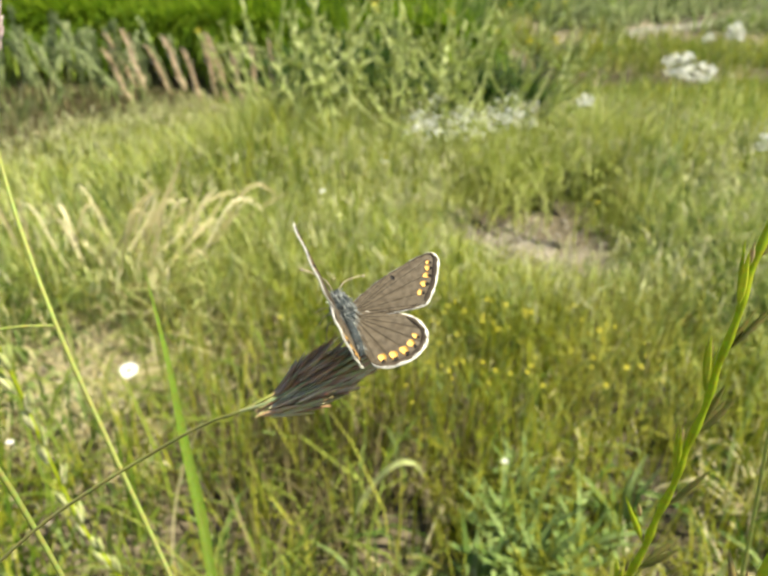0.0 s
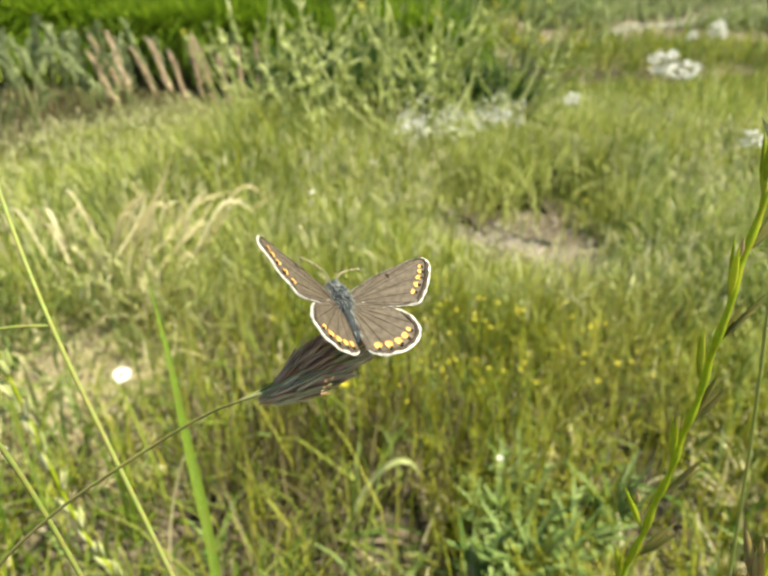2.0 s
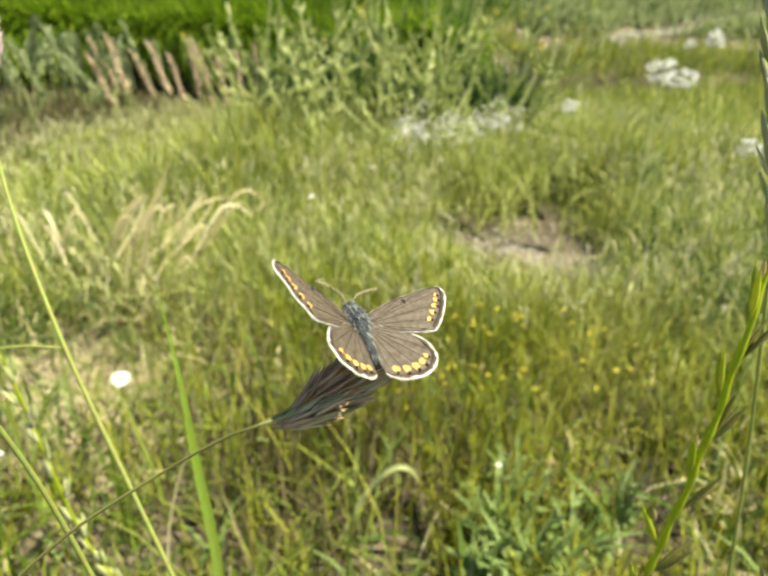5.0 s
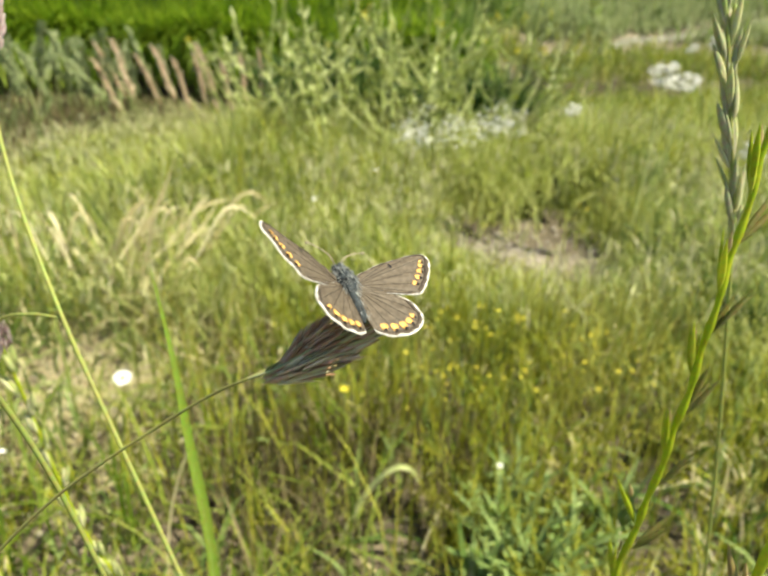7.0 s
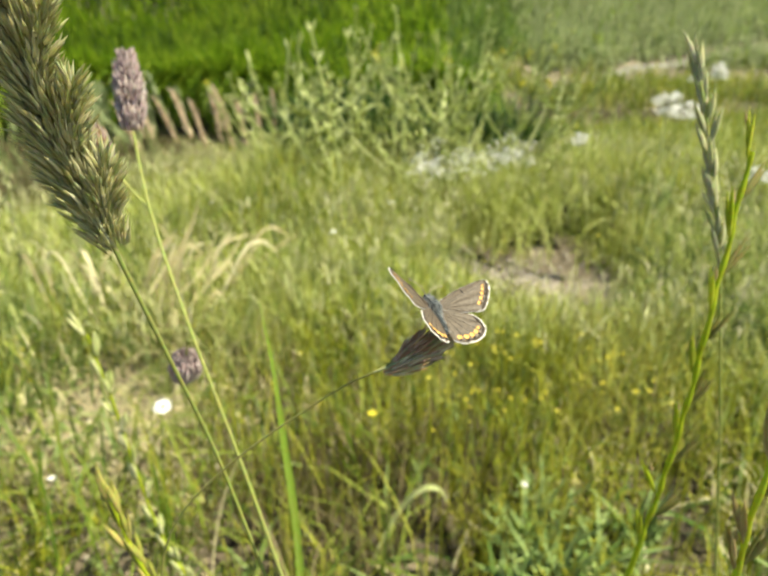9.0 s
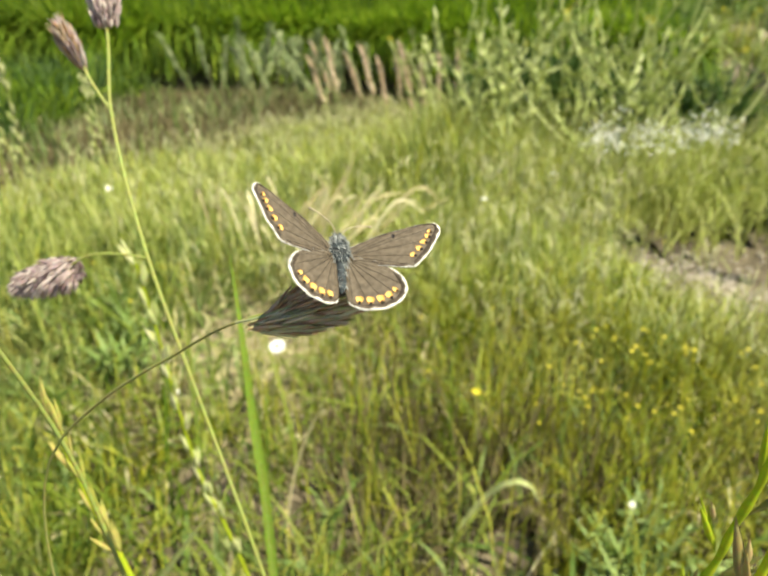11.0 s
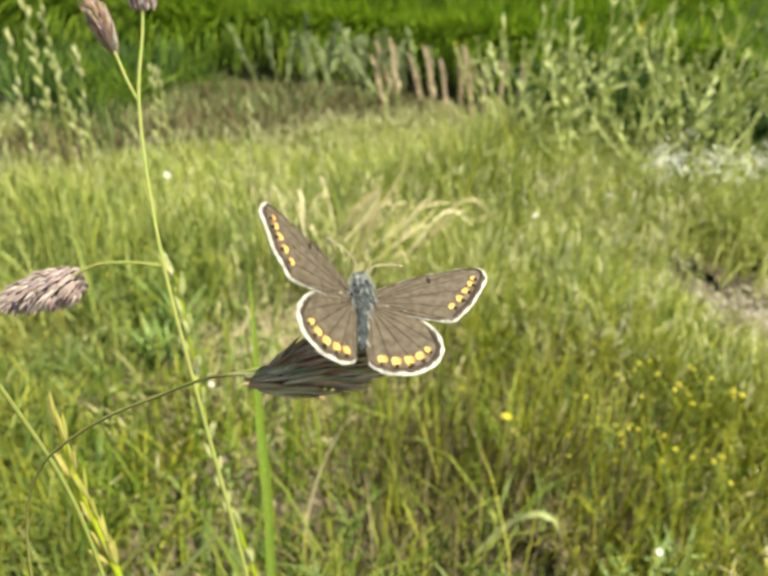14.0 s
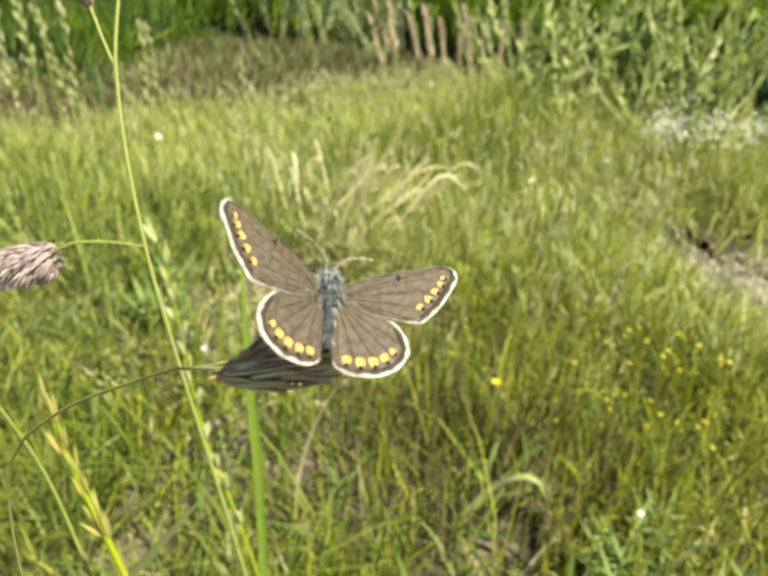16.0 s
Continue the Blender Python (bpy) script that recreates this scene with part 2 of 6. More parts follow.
BLADE_ROWS = [
    (0, -0.0145, 0.2000, 0.0018, -0.03, -0.13, 0.00),
    (0.5, -0.0145, 0.2000, 0.0028, -0.06, -0.18, 0.00),
    (1, -0.0145, 0.2000, 0.0016, -0.01, -0.15, 0.00),
    (1.5, -0.0145, 0.2000, 0.0018, -0.09, -0.01, -0.00),
    (2, -0.0145, 0.2000, 0.0031, -0.03, -0.26, 0.00),
    (2.5, -0.0145, 0.2000, 0.0035, -0.11, -0.14, -0.00),
    (3, -0.0145, 0.2000, 0.0028, 0.07, -0.43, 0.01),
    (3.5, -0.0145, 0.2000, 0.0032, -0.01, -0.31, 0.00),
    (4, -0.0145, 0.2000, 0.0023, -0.00, -0.26, 0.00),
    (6.5, -0.0145, 0.2000, 0.0005, 0.17, -0.43, 0.01),
    (7, -0.0145, 0.2000, 0.0027, 0.06, -0.41, 0.01),
    (7.5, -0.0145, 0.2000, 0.0023, -0.06, -0.10, -0.00),
    (8, -0.0145, 0.2000, 0.0034, -0.11, -0.11, -0.00),
    (8.5, -0.0145, 0.2000, 0.0000, 0.00, -0.00, 0.00),
    (9, -0.0145, 0.2000, 0.0016, 0.01, -0.32, 0.00),
    (9.5, -0.0145, 0.2000, 0.0024, -0.00, -0.25, 0.00),
    (10, -0.0144, 0.2000, -0.0021, 0.19, -0.15, 0.01),
    (12.5, -0.0147, 0.2001, 0.0083, 0.02, -0.63, 0.01),
    (13, -0.0147, 0.2001, 0.0083, 0.02, -0.63, 0.01),
    (13.5, -0.0147, 0.2001, 0.0083, 0.02, -0.63, 0.01),
    (14, -0.0148, 0.2001, 0.0109, 0.00, -0.79, 0.01),
    (14.5, -0.0148, 0.2001, 0.0109, 0.00, -0.79, 0.01),
    (15, -0.0148, 0.2001, 0.0109, 0.00, -0.79, 0.01),
    (15.5, -0.0147, 0.2001, 0.0082, -0.25, -0.34, -0.00),
    (16, -0.0147, 0.2001, 0.0082, -0.25, -0.34, -0.00),
]
DRY_BLADE_LINE = [(0.0510, 0.0160, 0.2360), (0.0300, 0.0155, 0.1930), (0.0080, 0.0105, 0.1180), (0.0, 0.0055, 0.0500), (0, 0, 0)]
DRY_BLADE_ROOT = (-0.1668, 0.4445, 0)
PALE_BLADE_LINE = [(0.1170, 0.0245, 0.3130), (0.1005, 0.0195, 0.2877), (0.0773, 0.0145, 0.2504), (0.0508, 0.0095, 0.2066), (0, 0, 0)]
PALE_BLADE_ROOT = (-0.1997, 0.2155, 0)
BUTTERFLY_ROWS = [
    (0, 0.0390, 0.1192, 0.5178, 25.35, 17.74, 35.40),
    (0.5, 0.0388, 0.1192, 0.5201, 26.45, 24.05, 40.17),
    (1, 0.0383, 0.1190, 0.5187, 24.59, 22.61, 37.28),
    (1.5, 0.0387, 0.1204, 0.5185, 26.18, 24.03, 38.04),
    (2, 0.0355, 0.1200, 0.5189, 25.96, 22.57, 37.25),
    (2.5, 0.0392, 0.1194, 0.5198, 25.59, 22.07, 37.01),
    (3, 0.0356, 0.1204, 0.5192, 24.70, 22.20, 36.80),
    (3.5, 0.0364, 0.1206, 0.5204, 24.29, 20.85, 35.90),
    (4, 0.0353, 0.1186, 0.5205, 24.73, 19.05, 34.10),
    (6.5, 0.0326, 0.1199, 0.5181, 22.05, 20.80, 34.27),
    (7, 0.0341, 0.1192, 0.5184, 24.81, 20.25, 36.96),
    (7.5, 0.0363, 0.1168, 0.5174, 26.06, 19.71, 35.49),
    (8, 0.0349, 0.1146, 0.5196, 26.60, 20.63, 36.37),
    (8.5, 0.0344, 0.1183, 0.5174, 29.73, 22.47, 40.14),
    (9, 0.0285, 0.1154, 0.5198, 30.93, 22.84, 39.65),
    (9.5, 0.0329, 0.1180, 0.5182, 28.09, 23.11, 40.44),
    (10, 0.0394, 0.1210, 0.5176, 30.22, 21.93, 39.86),
    (12.5, 0.0535, 0.1157, 0.5386, 29.43, 23.55, 40.99),
    (13, 0.0529, 0.1134, 0.5403, 28.80, 22.61, 41.11),
    (13.5, 0.0497, 0.1162, 0.5411, 26.11, 19.10, 40.48),
    (14, 0.0544, 0.1161, 0.5389, 27.84, 23.45, 42.44),
    (14.5, 0.0545, 0.1160, 0.5383, 29.61, 23.82, 42.24),
    (15, 0.0533, 0.1198, 0.5384, 28.57, 26.05, 44.07),
    (15.5, 0.0563, 0.1163, 0.5361, 30.97, 27.89, 45.14),
    (16, 0.0579, 0.1169, 0.5392, 30.46, 26.40, 44.17),
]
WING_ROWS = [(0, 46.0, 39.1), (0.5, 27.2, 36.0), (1, 23.6, 32.9), (1.5, 20.2, 30.7), (2, 20.5, 31.2), (2.5, 23.2, 32.1), (3, 22.0, 28.8), (3.5, 26.4, 30.8), (4, 25.6, 26.7), (6.5, 19.2, 18.9), (7, 19.1, 18.8), (7.5, 21.6, 22.9), (8, 21.1, 25.8), (8.5, 17.5, 26.7), (9, 18.2, 31.7), (9.5, 16.9, 31.3), (10, 17.6, 32.5), (12.5, 18.9, 31.6), (13, 19.7, 30.1), (13.5, 19.2, 30.0), (14, 19.6, 31.3), (14.5, 18.8, 31.3), (15, 15.1, 29.4), (15.5, 13.5, 28.7), (16, 15.5, 31.2)]
HEAD_ROWS = [
    (0, -0.0350, 0.0835, -0.0020, -0.09, 0.44, -0.02),
    (0.5, -0.0347, 0.0836, 0.0001, -0.07, 0.38, -0.02),
    (1, -0.0349, 0.0835, -0.0013, -0.06, 0.35, -0.02),
    (1.5, -0.0349, 0.0835, -0.0014, -0.21, 0.40, 0.00),
    (2, -0.0349, 0.0835, -0.0014, -0.16, 0.05, 0.02),
    (2.5, -0.0347, 0.0836, -0.0001, -0.09, 0.43, -0.02),
    (3, -0.0349, 0.0835, -0.0011, -0.21, 0.05, 0.02),
    (3.5, -0.0347, 0.0836, 0.0002, -0.22, 0.12, 0.02),
    (4, -0.0347, 0.0836, 0.0000, 0.00, -0.00, 0.00),
    (6.5, -0.0350, 0.0834, -0.0026, -0.16, -0.25, 0.04),
    (7, -0.0350, 0.0835, -0.0021, -0.08, -0.10, 0.02),
    (7.5, -0.0351, 0.0834, -0.0030, 0.17, 0.16, -0.03),
    (8, -0.0349, 0.0835, -0.0011, 0.42, -0.03, -0.05),
    (8.5, -0.0351, 0.0834, -0.0032, 0.01, -0.06, 0.00),
    (9, -0.0349, 0.0835, -0.0017, 0.34, -0.72, 0.00),
    (9.5, -0.0351, 0.0834, -0.0026, 0.05, -0.22, 0.01),
    (10, -0.0350, 0.0835, -0.0021, -0.27, 0.49, 0.00),
    (12.5, -0.0314, 0.0848, 0.0200, 0.42, 1.63, -0.16),
    (13, -0.0312, 0.0848, 0.0215, 0.68, 1.55, -0.19),
    (13.5, -0.0313, 0.0849, 0.0220, 0.39, 1.20, -0.13),
    (14, -0.0313, 0.0848, 0.0205, 0.39, 1.72, -0.16),
    (14.5, -0.0314, 0.0848, 0.0199, 0.39, 1.75, -0.16),
    (15, -0.0314, 0.0850, 0.0201, 0.00, 1.61, -0.11),
    (15.5, -0.0316, 0.0847, 0.0181, 0.34, 1.97, -0.17),
    (16, -0.0310, 0.0849, 0.0214, 0.30, 2.08, -0.18),
]
HEAD_REST = np.array([0.0703, 0.0346, 0.5205])

# ---- world and sun ----
SUN_TO = Vector((0.50, -0.08, 0.86)).normalized()
sky_world = bpy.data.worlds.new("sky")
scene.world = sky_world
sky_world.use_nodes = True
wn = sky_world.node_tree.nodes
sky = wn.new("ShaderNodeTexSky")
sky.sky_type, sky.sun_disc = "NISHITA", False
sky.sun_elevation = math.asin(SUN_TO.z)
sky.sun_rotation = math.atan2(SUN_TO.x, SUN_TO.y)
wn["Background"].inputs["Strength"].default_value = 0.068
sky_world.node_tree.links.new(sky.outputs["Color"], wn["Background"].inputs["Color"])
sun_data = bpy.data.lights.new("sun", "SUN")
sun_data.energy, sun_data.angle, sun_data.color = 5.15, radians(0.6), (0.985, 0.905, 0.68)
sun = new("sun", sun_data)
sun.matrix_world = look(SUN_TO * 20, (0, 0, 0))

rng = np.random.default_rng(7)


# ---- materials ----
def node_material(name):
    m = bpy.data.materials.new(name)
    m.use_nodes = True
    return m, m.node_tree.nodes, m.node_tree.links


def ramp_node(nodes, stops):
    r = nodes.new("ShaderNodeValToRGB")
    e = r.color_ramp.elements
    while len(e) < len(stops):
        e.new(0.5)
    for el, (p, c) in zip(e, stops):
        el.position, el.color = p, (*c, 1)
    return r


def plant(name, stops, dry=(0.42, 0.36, 0.18), dryness=0.25, trans=0.4, rough=0.5, patch=3.0, fine=400.0, sheen=0.18):
    """Leaf or stem tissue: a colour for each blade, dry patches, fine streaks, light shining through."""
    m, n, l = node_material(name)
    geo, tex = n.new("ShaderNodeNewGeometry"), n.new("ShaderNodeTexCoord")
    ramp = ramp_node(n, stops)
    info, add, wrap = n.new("ShaderNodeObjectInfo"), n.new("ShaderNodeMath"), n.new("ShaderNodeMath")
    wrap.operation = "FRACT"
    l.new(geo.outputs["Random Per Island"], add.inputs[0])
    l.new(info.outputs["Random"], add.inputs[1])
    l.new(add.outputs["Value"], wrap.inputs[0])
    l.new(wrap.outputs["Value"], ramp.inputs["Fac"])
    big, small = n.new("ShaderNodeTexNoise"), n.new("ShaderNodeTexNoise")
    big.inputs["Scale"].default_value, small.inputs["Scale"].default_value = patch, fine
    l.new(tex.outputs["Object"], big.inputs["Vector"])
    l.new(tex.outputs["Object"], small.inputs["Vector"])
    lift = n.new("ShaderNodeMapRange")
    lift.inputs["From Min"].default_value, lift.inputs["From Max"].default_value = 0.45, 0.75
    lift.inputs["To Max"].default_value = dryness * 2
    l.new(big.outputs["Fac"], lift.inputs["Value"])
    mix = n.new("ShaderNodeMixRGB")
    mix.inputs["Color2"].default_value = (*dry, 1)
    l.new(lift.outputs["Result"], mix.inputs["Fac"])
    l.new(ramp.outputs["Color"], mix.inputs["Color1"])
    streak = n.new("ShaderNodeMixRGB")
    streak.blend_type = "OVERLAY"
    streak.inputs["Fac"].default_value = 0.35
    l.new(mix.outputs["Color"], streak.inputs["Color1"])
    l.new(small.outputs["Color"], streak.inputs["Color2"])
    bsdf = n["Principled BSDF"]
    bsdf.inputs["Roughness"].default_value = rough
    bsdf.inputs["Specular IOR Level"].default_value = sheen
    l.new(streak.outputs["Color"], bsdf.inputs["Base Color"])
    if trans:
        through_light, blend = n.new("ShaderNodeBsdfTranslucent"), n.new("ShaderNodeMixShader")
        blend.inputs["Fac"].default_value = trans
        l.new(streak.outputs["Color"], through_light.inputs["Color"])
        l.new(bsdf.outputs["BSDF"], blend.inputs[1])
        l.new(through_light.outputs["BSDF"], blend.inputs[2])
        l.new(blend.outputs["Shader"], n["Material Output"].inputs["Surface"])
    return m


GREEN = plant("meadow_green", [(0, (0.080, 0.138, 0.010)), (0.5, (0.162, 0.230, 0.022)), (1, (0.300, 0.355, 0.060))], dryness=0.12)
OLIVE = plant("meadow_olive", [(0, (0.135, 0.150, 0.008)), (0.5, (0.305, 0.325, 0.02)), (1, (0.51, 0.525, 0.07))], dryness=0.2)
LIGHT = plant("meadow_light", [(0, (0.24, 0.29, 0.045)), (0.5, (0.41, 0.47, 0.11)), (1, (0.61, 0.64, 0.27))], dryness=0.1)
THATCH = plant("brown_thatch", [(0, (0.047, 0.042, 0.017)), (0.5, (0.110, 0.094, 0.041)), (1, (0.225, 0.190, 0.095))], dryness=0.1, trans=0.2)
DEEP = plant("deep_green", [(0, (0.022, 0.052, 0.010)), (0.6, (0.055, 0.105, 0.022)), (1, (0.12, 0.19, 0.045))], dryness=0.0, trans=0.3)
OLIVEGLUME = plant("olive_glume", [(0, (0.20, 0.185, 0.075)), (0.5, (0.38, 0.35, 0.17)), (1, (0.62, 0.57, 0.36))], dryness=0.0, trans=0.35, fine=1500.0, sheen=0.1)
COOL = plant("meadow_cool", [(0, (0.068, 0.130, 0.020)), (0.5, (0.140, 0.222, 0.050)), (1, (0.265, 0.345, 0.115))], dryness=0.05)
STRAW = plant("straw", [(0, (0.31, 0.275, 0.13)), (0.5, (0.57, 0.51, 0.28)), (1, (0.80, 0.74, 0.48))], dryness=0.0, trans=0.25)
BANK = plant("bank_green", [(0, (0.070, 0.145, 0.006)), (0.6, (0.160, 0.270, 0.012)), (1, (0.295, 0.40, 0.03))], dryness=0.05, patch=1.0, trans=0.5)
HAZE = plant("panicle", [(0, (0.27, 0.30, 0.11)), (0.5, (0.42, 0.43, 0.20)), (1, (0.58, 0.55, 0.36))], dryness=0.0, trans=0.3)
PINK = plant("pink_plume", [(0, (0.50, 0.39, 0.26)), (1, (0.76, 0.63, 0.46))], dryness=0.0, trans=0.35)
GREYPLUME = plant("grey_plume", [(0, (0.20, 0.26, 0.11)), (1, (0.42, 0.47, 0.24))], dryness=0.0, trans=0.35)
WEED = plant("weed_green", [(0, (0.37, 0.43, 0.14)), (0.5, (0.54, 0.60, 0.25)), (1, (0.73, 0.76, 0.43))], dryness=0.0, trans=0.5)
BLUISH = plant("leaf_bluegreen", [(0, (0.145, 0.235, 0.050)), (1, (0.31, 0.41, 0.145))], dryness=0.1, trans=0.35)
STALK = plant("stalk_green", [(0, (0.24, 0.30, 0.06)), (1, (0.41, 0.45, 0.13))], dryness=0.1, trans=0.3, patch=30.0, fine=900.0)
BRIGHT = plant("rye_bright", [(0, (0.41, 0.50, 0.02)), (1, (0.60, 0.65, 0.06))], dryness=0.05, trans=0.4, fine=900.0)
GREYRYE = plant("rye_grey", [(0, (0.34, 0.37, 0.18)), (1, (0.58, 0.58, 0.36))], dryness=0.1, trans=0.3, fine=900.0)
DARKGLUME = plant("rye_dark", [(0, (0.19, 0.19, 0.04)), (1, (0.36, 0.33, 0.11))], dryness=0.1, trans=0.35, fine=900.0)
TIPGLUME = plant("rye_tip", [(0, (0.32, 0.26, 0.08)), (1, (0.56, 0.46, 0.22))], dryness=0.0, trans=0.3, fine=900.0)
PALERYE = plant("rye_pale", [(0, (0.46, 0.52, 0.18)), (1, (0.70, 0.69, 0.40))], dryness=0.0, trans=0.35, fine=900.0)
YELLOWRYE = plant("rye_yellow", [(0, (0.36, 0.38, 0.07)), (1, (0.54, 0.48, 0.15))], dryness=0.0, trans=0.35, fine=900.0)
BLADE = plant("broad_blade", [(0, (0.26, 0.39, 0.05)), (1, (0.34, 0.47, 0.065))], dryness=0.05, trans=0.45, patch=40.0, fine=700.0)
PURPLE = plant("purple_glume", [(0, (0.34, 0.205, 0.110)), (0.5, (0.58, 0.39, 0.22)), (0.85, (0.70, 0.56, 0.38)), (1, (0.80, 0.71, 0.50))], dryness=0.0, trans=0.3, fine=1500.0, sheen=0.08)
MAUVE = plant("mauve_glume", [(0, (0.37, 0.27, 0.27)), (0.6, (0.61, 0.50, 0.48)), (1, (0.81, 0.73, 0.67))], dryness=0.0, trans=0.35, fine=1500.0, sheen=0.08)
BUFF = plant("buff_glume", [(0, (0.48, 0.48, 0.22)), (0.5, (0.70, 0.68, 0.39)), (1, (0.86, 0.83, 0.60))], dryness=0.0, trans=0.55, fine=1500.0, sheen=0.1)
STEMDARK = plant("stem_dark", [(0, (0.235, 0.250, 0.070)), (1, (0.30, 0.305, 0.10))], dryness=0.1, trans=0.15, patch=60.0, fine=900.0)
WHITE = plant("white_petal", [(0, (0.74, 0.74, 0.70)), (1, (0.84, 0.84, 0.80))], dryness=0.0, trans=0.3)
YELLOW = plant("yellow_petal", [(0, (0.54, 0.47, 0.03)), (1, (0.66, 0.60, 0.08))], dryness=0.0, trans=0.25)


def soil_material():
    m, n, l = node_material("soil")
    tex = n.new("ShaderNodeTexCoord")
    a, b = n.new("ShaderNodeTexNoise"), n.new("ShaderNodeTexNoise")
    a.inputs["Scale"].default_value, a.inputs["Detail"].default_value = 2.2, 6
    b.inputs["Scale"].default_value, b.inputs["Detail"].default_value = 90, 8
    ra = ramp_node(n, [(0.35, (0.06, 0.050, 0.028)), (0.5, (0.17, 0.140, 0.09)), (0.65, (0.34, 0.29, 0.21))])
    rb = ramp_node(n, [(0.3, (0.45, 0.42, 0.38)), (0.7, (1, 1, 1))])
    mix = n.new("ShaderNodeMixRGB")
    mix.blend_type, mix.inputs["Fac"].default_value = "MULTIPLY", 0.8
    bump = n.new("ShaderNodeBump")
    bump.inputs["Strength"].default_value, bump.inputs["Distance"].default_value = 0.8, 0.02
    for t in (a, b):
        l.new(tex.outputs["Object"], t.inputs["Vector"])
    l.new(a.outputs["Fac"], ra.inputs["Fac"])
    l.new(b.outputs["Fac"], rb.inputs["Fac"])
    l.new(ra.outputs["Color"], mix.inputs["Color1"])
    l.new(rb.outputs["Color"], mix.inputs["Color2"])
    l.new(mix.outputs["Color"], n["Principled BSDF"].inputs["Base Color"])
    l.new(b.outputs["Fac"], bump.inputs["Height"])
    l.new(bump.outputs["Normal"], n["Principled BSDF"].inputs["Normal"])
    n["Principled BSDF"].inputs["Roughness"].default_value = 0.95
    return m


SOIL = soil_material()


def plain(name, colour, rough=0.6, grain=600.0, amount=0.25, sheen=0.3, glow_through=None):
    """A plain tissue with a fine uneven grain."""
    m, n, l = node_material(name)
    tex, t = n.new("ShaderNodeTexCoord"), n.new("ShaderNodeTexNoise")
    t.inputs["Scale"].default_value = grain
    l.new(tex.outputs["Object"], t.inputs["Vector"])
    low, high = [c * (1 - amount) for c in colour], [min(1, c * (1 + amount)) for c in colour]
    r = ramp_node(n, [(0.35, low), (0.65, high)])
    l.new(t.outputs["Fac"], r.inputs["Fac"])
    l.new(r.outputs["Color"], n["Principled BSDF"].inputs["Base Color"])
    n["Principled BSDF"].inputs["Roughness"].default_value = rough
    n["Principled BSDF"].inputs["Specular IOR Level"].default_value = sheen
    if glow_through:
        thin, blend = n.new("ShaderNodeBsdfTranslucent"), n.new("ShaderNodeMixShader")
        thin.inputs["Color"].default_value, blend.inputs["Fac"].default_value = (*glow_through, 1), 0.28
        l.new(n["Principled BSDF"].outputs["BSDF"], blend.inputs[1])
        l.new(thin.outputs["BSDF"], blend.inputs[2])
        l.new(blend.outputs["Shader"], n["Material Output"].inputs["Surface"])
    return m


# near-black brown that paints shade under the bank and round bare soil
DARK_SHADE = plain("dark_shade", (0.042, 0.036, 0.022), 0.95, 60.0, 0.5)
GRAVEL = plain("gravel", (0.18, 0.175, 0.14), 0.95, 12.0, 0.4)
PEBBLE = plain("pebble", (0.30, 0.27, 0.22), 0.9, 300.0, 0.4)
WING = plain("wing_brown", (0.130, 0.108, 0.077), 0.5, 1700.0, 0.30, 0.3, (0.56, 0.39, 0.20))
VEIN = plain("wing_vein", (0.060, 0.046, 0.032), 0.6, 2600.0, 0.2)
MARGIN = plain("wing_margin", (0.070, 0.054, 0.038), 0.6, 1400.0, 0.25)
FRINGE = plain("wing_fringe", (0.50, 0.49, 0.45), 0.85, 1600.0, 0.35)
ORANGE = plain("wing_orange", (0.80, 0.45, 0.11), 0.6, 2600.0, 0.25)
INK = plain("wing_black", (0.02, 0.016, 0.014), 0.6, 2600.0, 0.3)
FUR = plain("body_fur", (0.31, 0.33, 0.32), 0.8, 1200.0, 0.55)
BODY = plain("body_dark", (0.028, 0.036, 0.040), 0.7, 1500.0, 0.6)
EYE_BLACK = plain("eye_black", (0.015, 0.014, 0.014), 0.25, 900.0, 0.2, 0.5)
ANTENNA = plain("antenna", (0.30, 0.26, 0.18), 0.6, 3000.0, 0.4)


# ---- mesh tools ----
def mesh_object(name, verts, faces, material, parent=None, label="", smooth=False):
    """verts: n x 3; faces: arrays of equal-sided polygons, or one list of them."""
    me = bpy.data.meshes.new(name)
    verts = np.asarray(verts, np.float32).reshape(-1, 3)
    blocks = [np.asarray(f, np.int32) for f in (faces if isinstance(faces, list) else [faces]) if len(f)]
    flat = np.concatenate([b.ravel() for b in blocks])
    sizes = np.concatenate([np.full(len(b), b.shape[1], np.int32) for b in blocks])
    me.vertices.add(len(verts))
    me.vertices.foreach_set("co", verts.ravel())
    me.loops.add(len(flat))
    me.loops.foreach_set("vertex_index", flat)
    me.polygons.add(len(sizes))
    me.polygons.foreach_set("loop_start", np.r_[0, np.cumsum(sizes)[:-1]].astype(np.int32))
    if smooth:
        me.polygons.foreach_set("use_smooth", np.ones(len(sizes), bool))
    me.materials.append(material)
    me.update(calc_edges=True)
    ob = new(name, me)
    if parent:
        ob.parent = parent
    if label:
        tagged(ob, label)
    return ob


def child(name, me, parent, m):
    """One more object on a shared mesh, under a thing."""
    ob = new(name, me)
    ob.parent = parent
    ob.matrix_basis = m
    return ob


def holder(name, label, category, m=None, group="", kind=""):
    ob = tagged(new(name), label, category, group, kind)
    ob.empty_display_size = 0.01
    if m is not None:
        ob.matrix_basis = m
    return ob


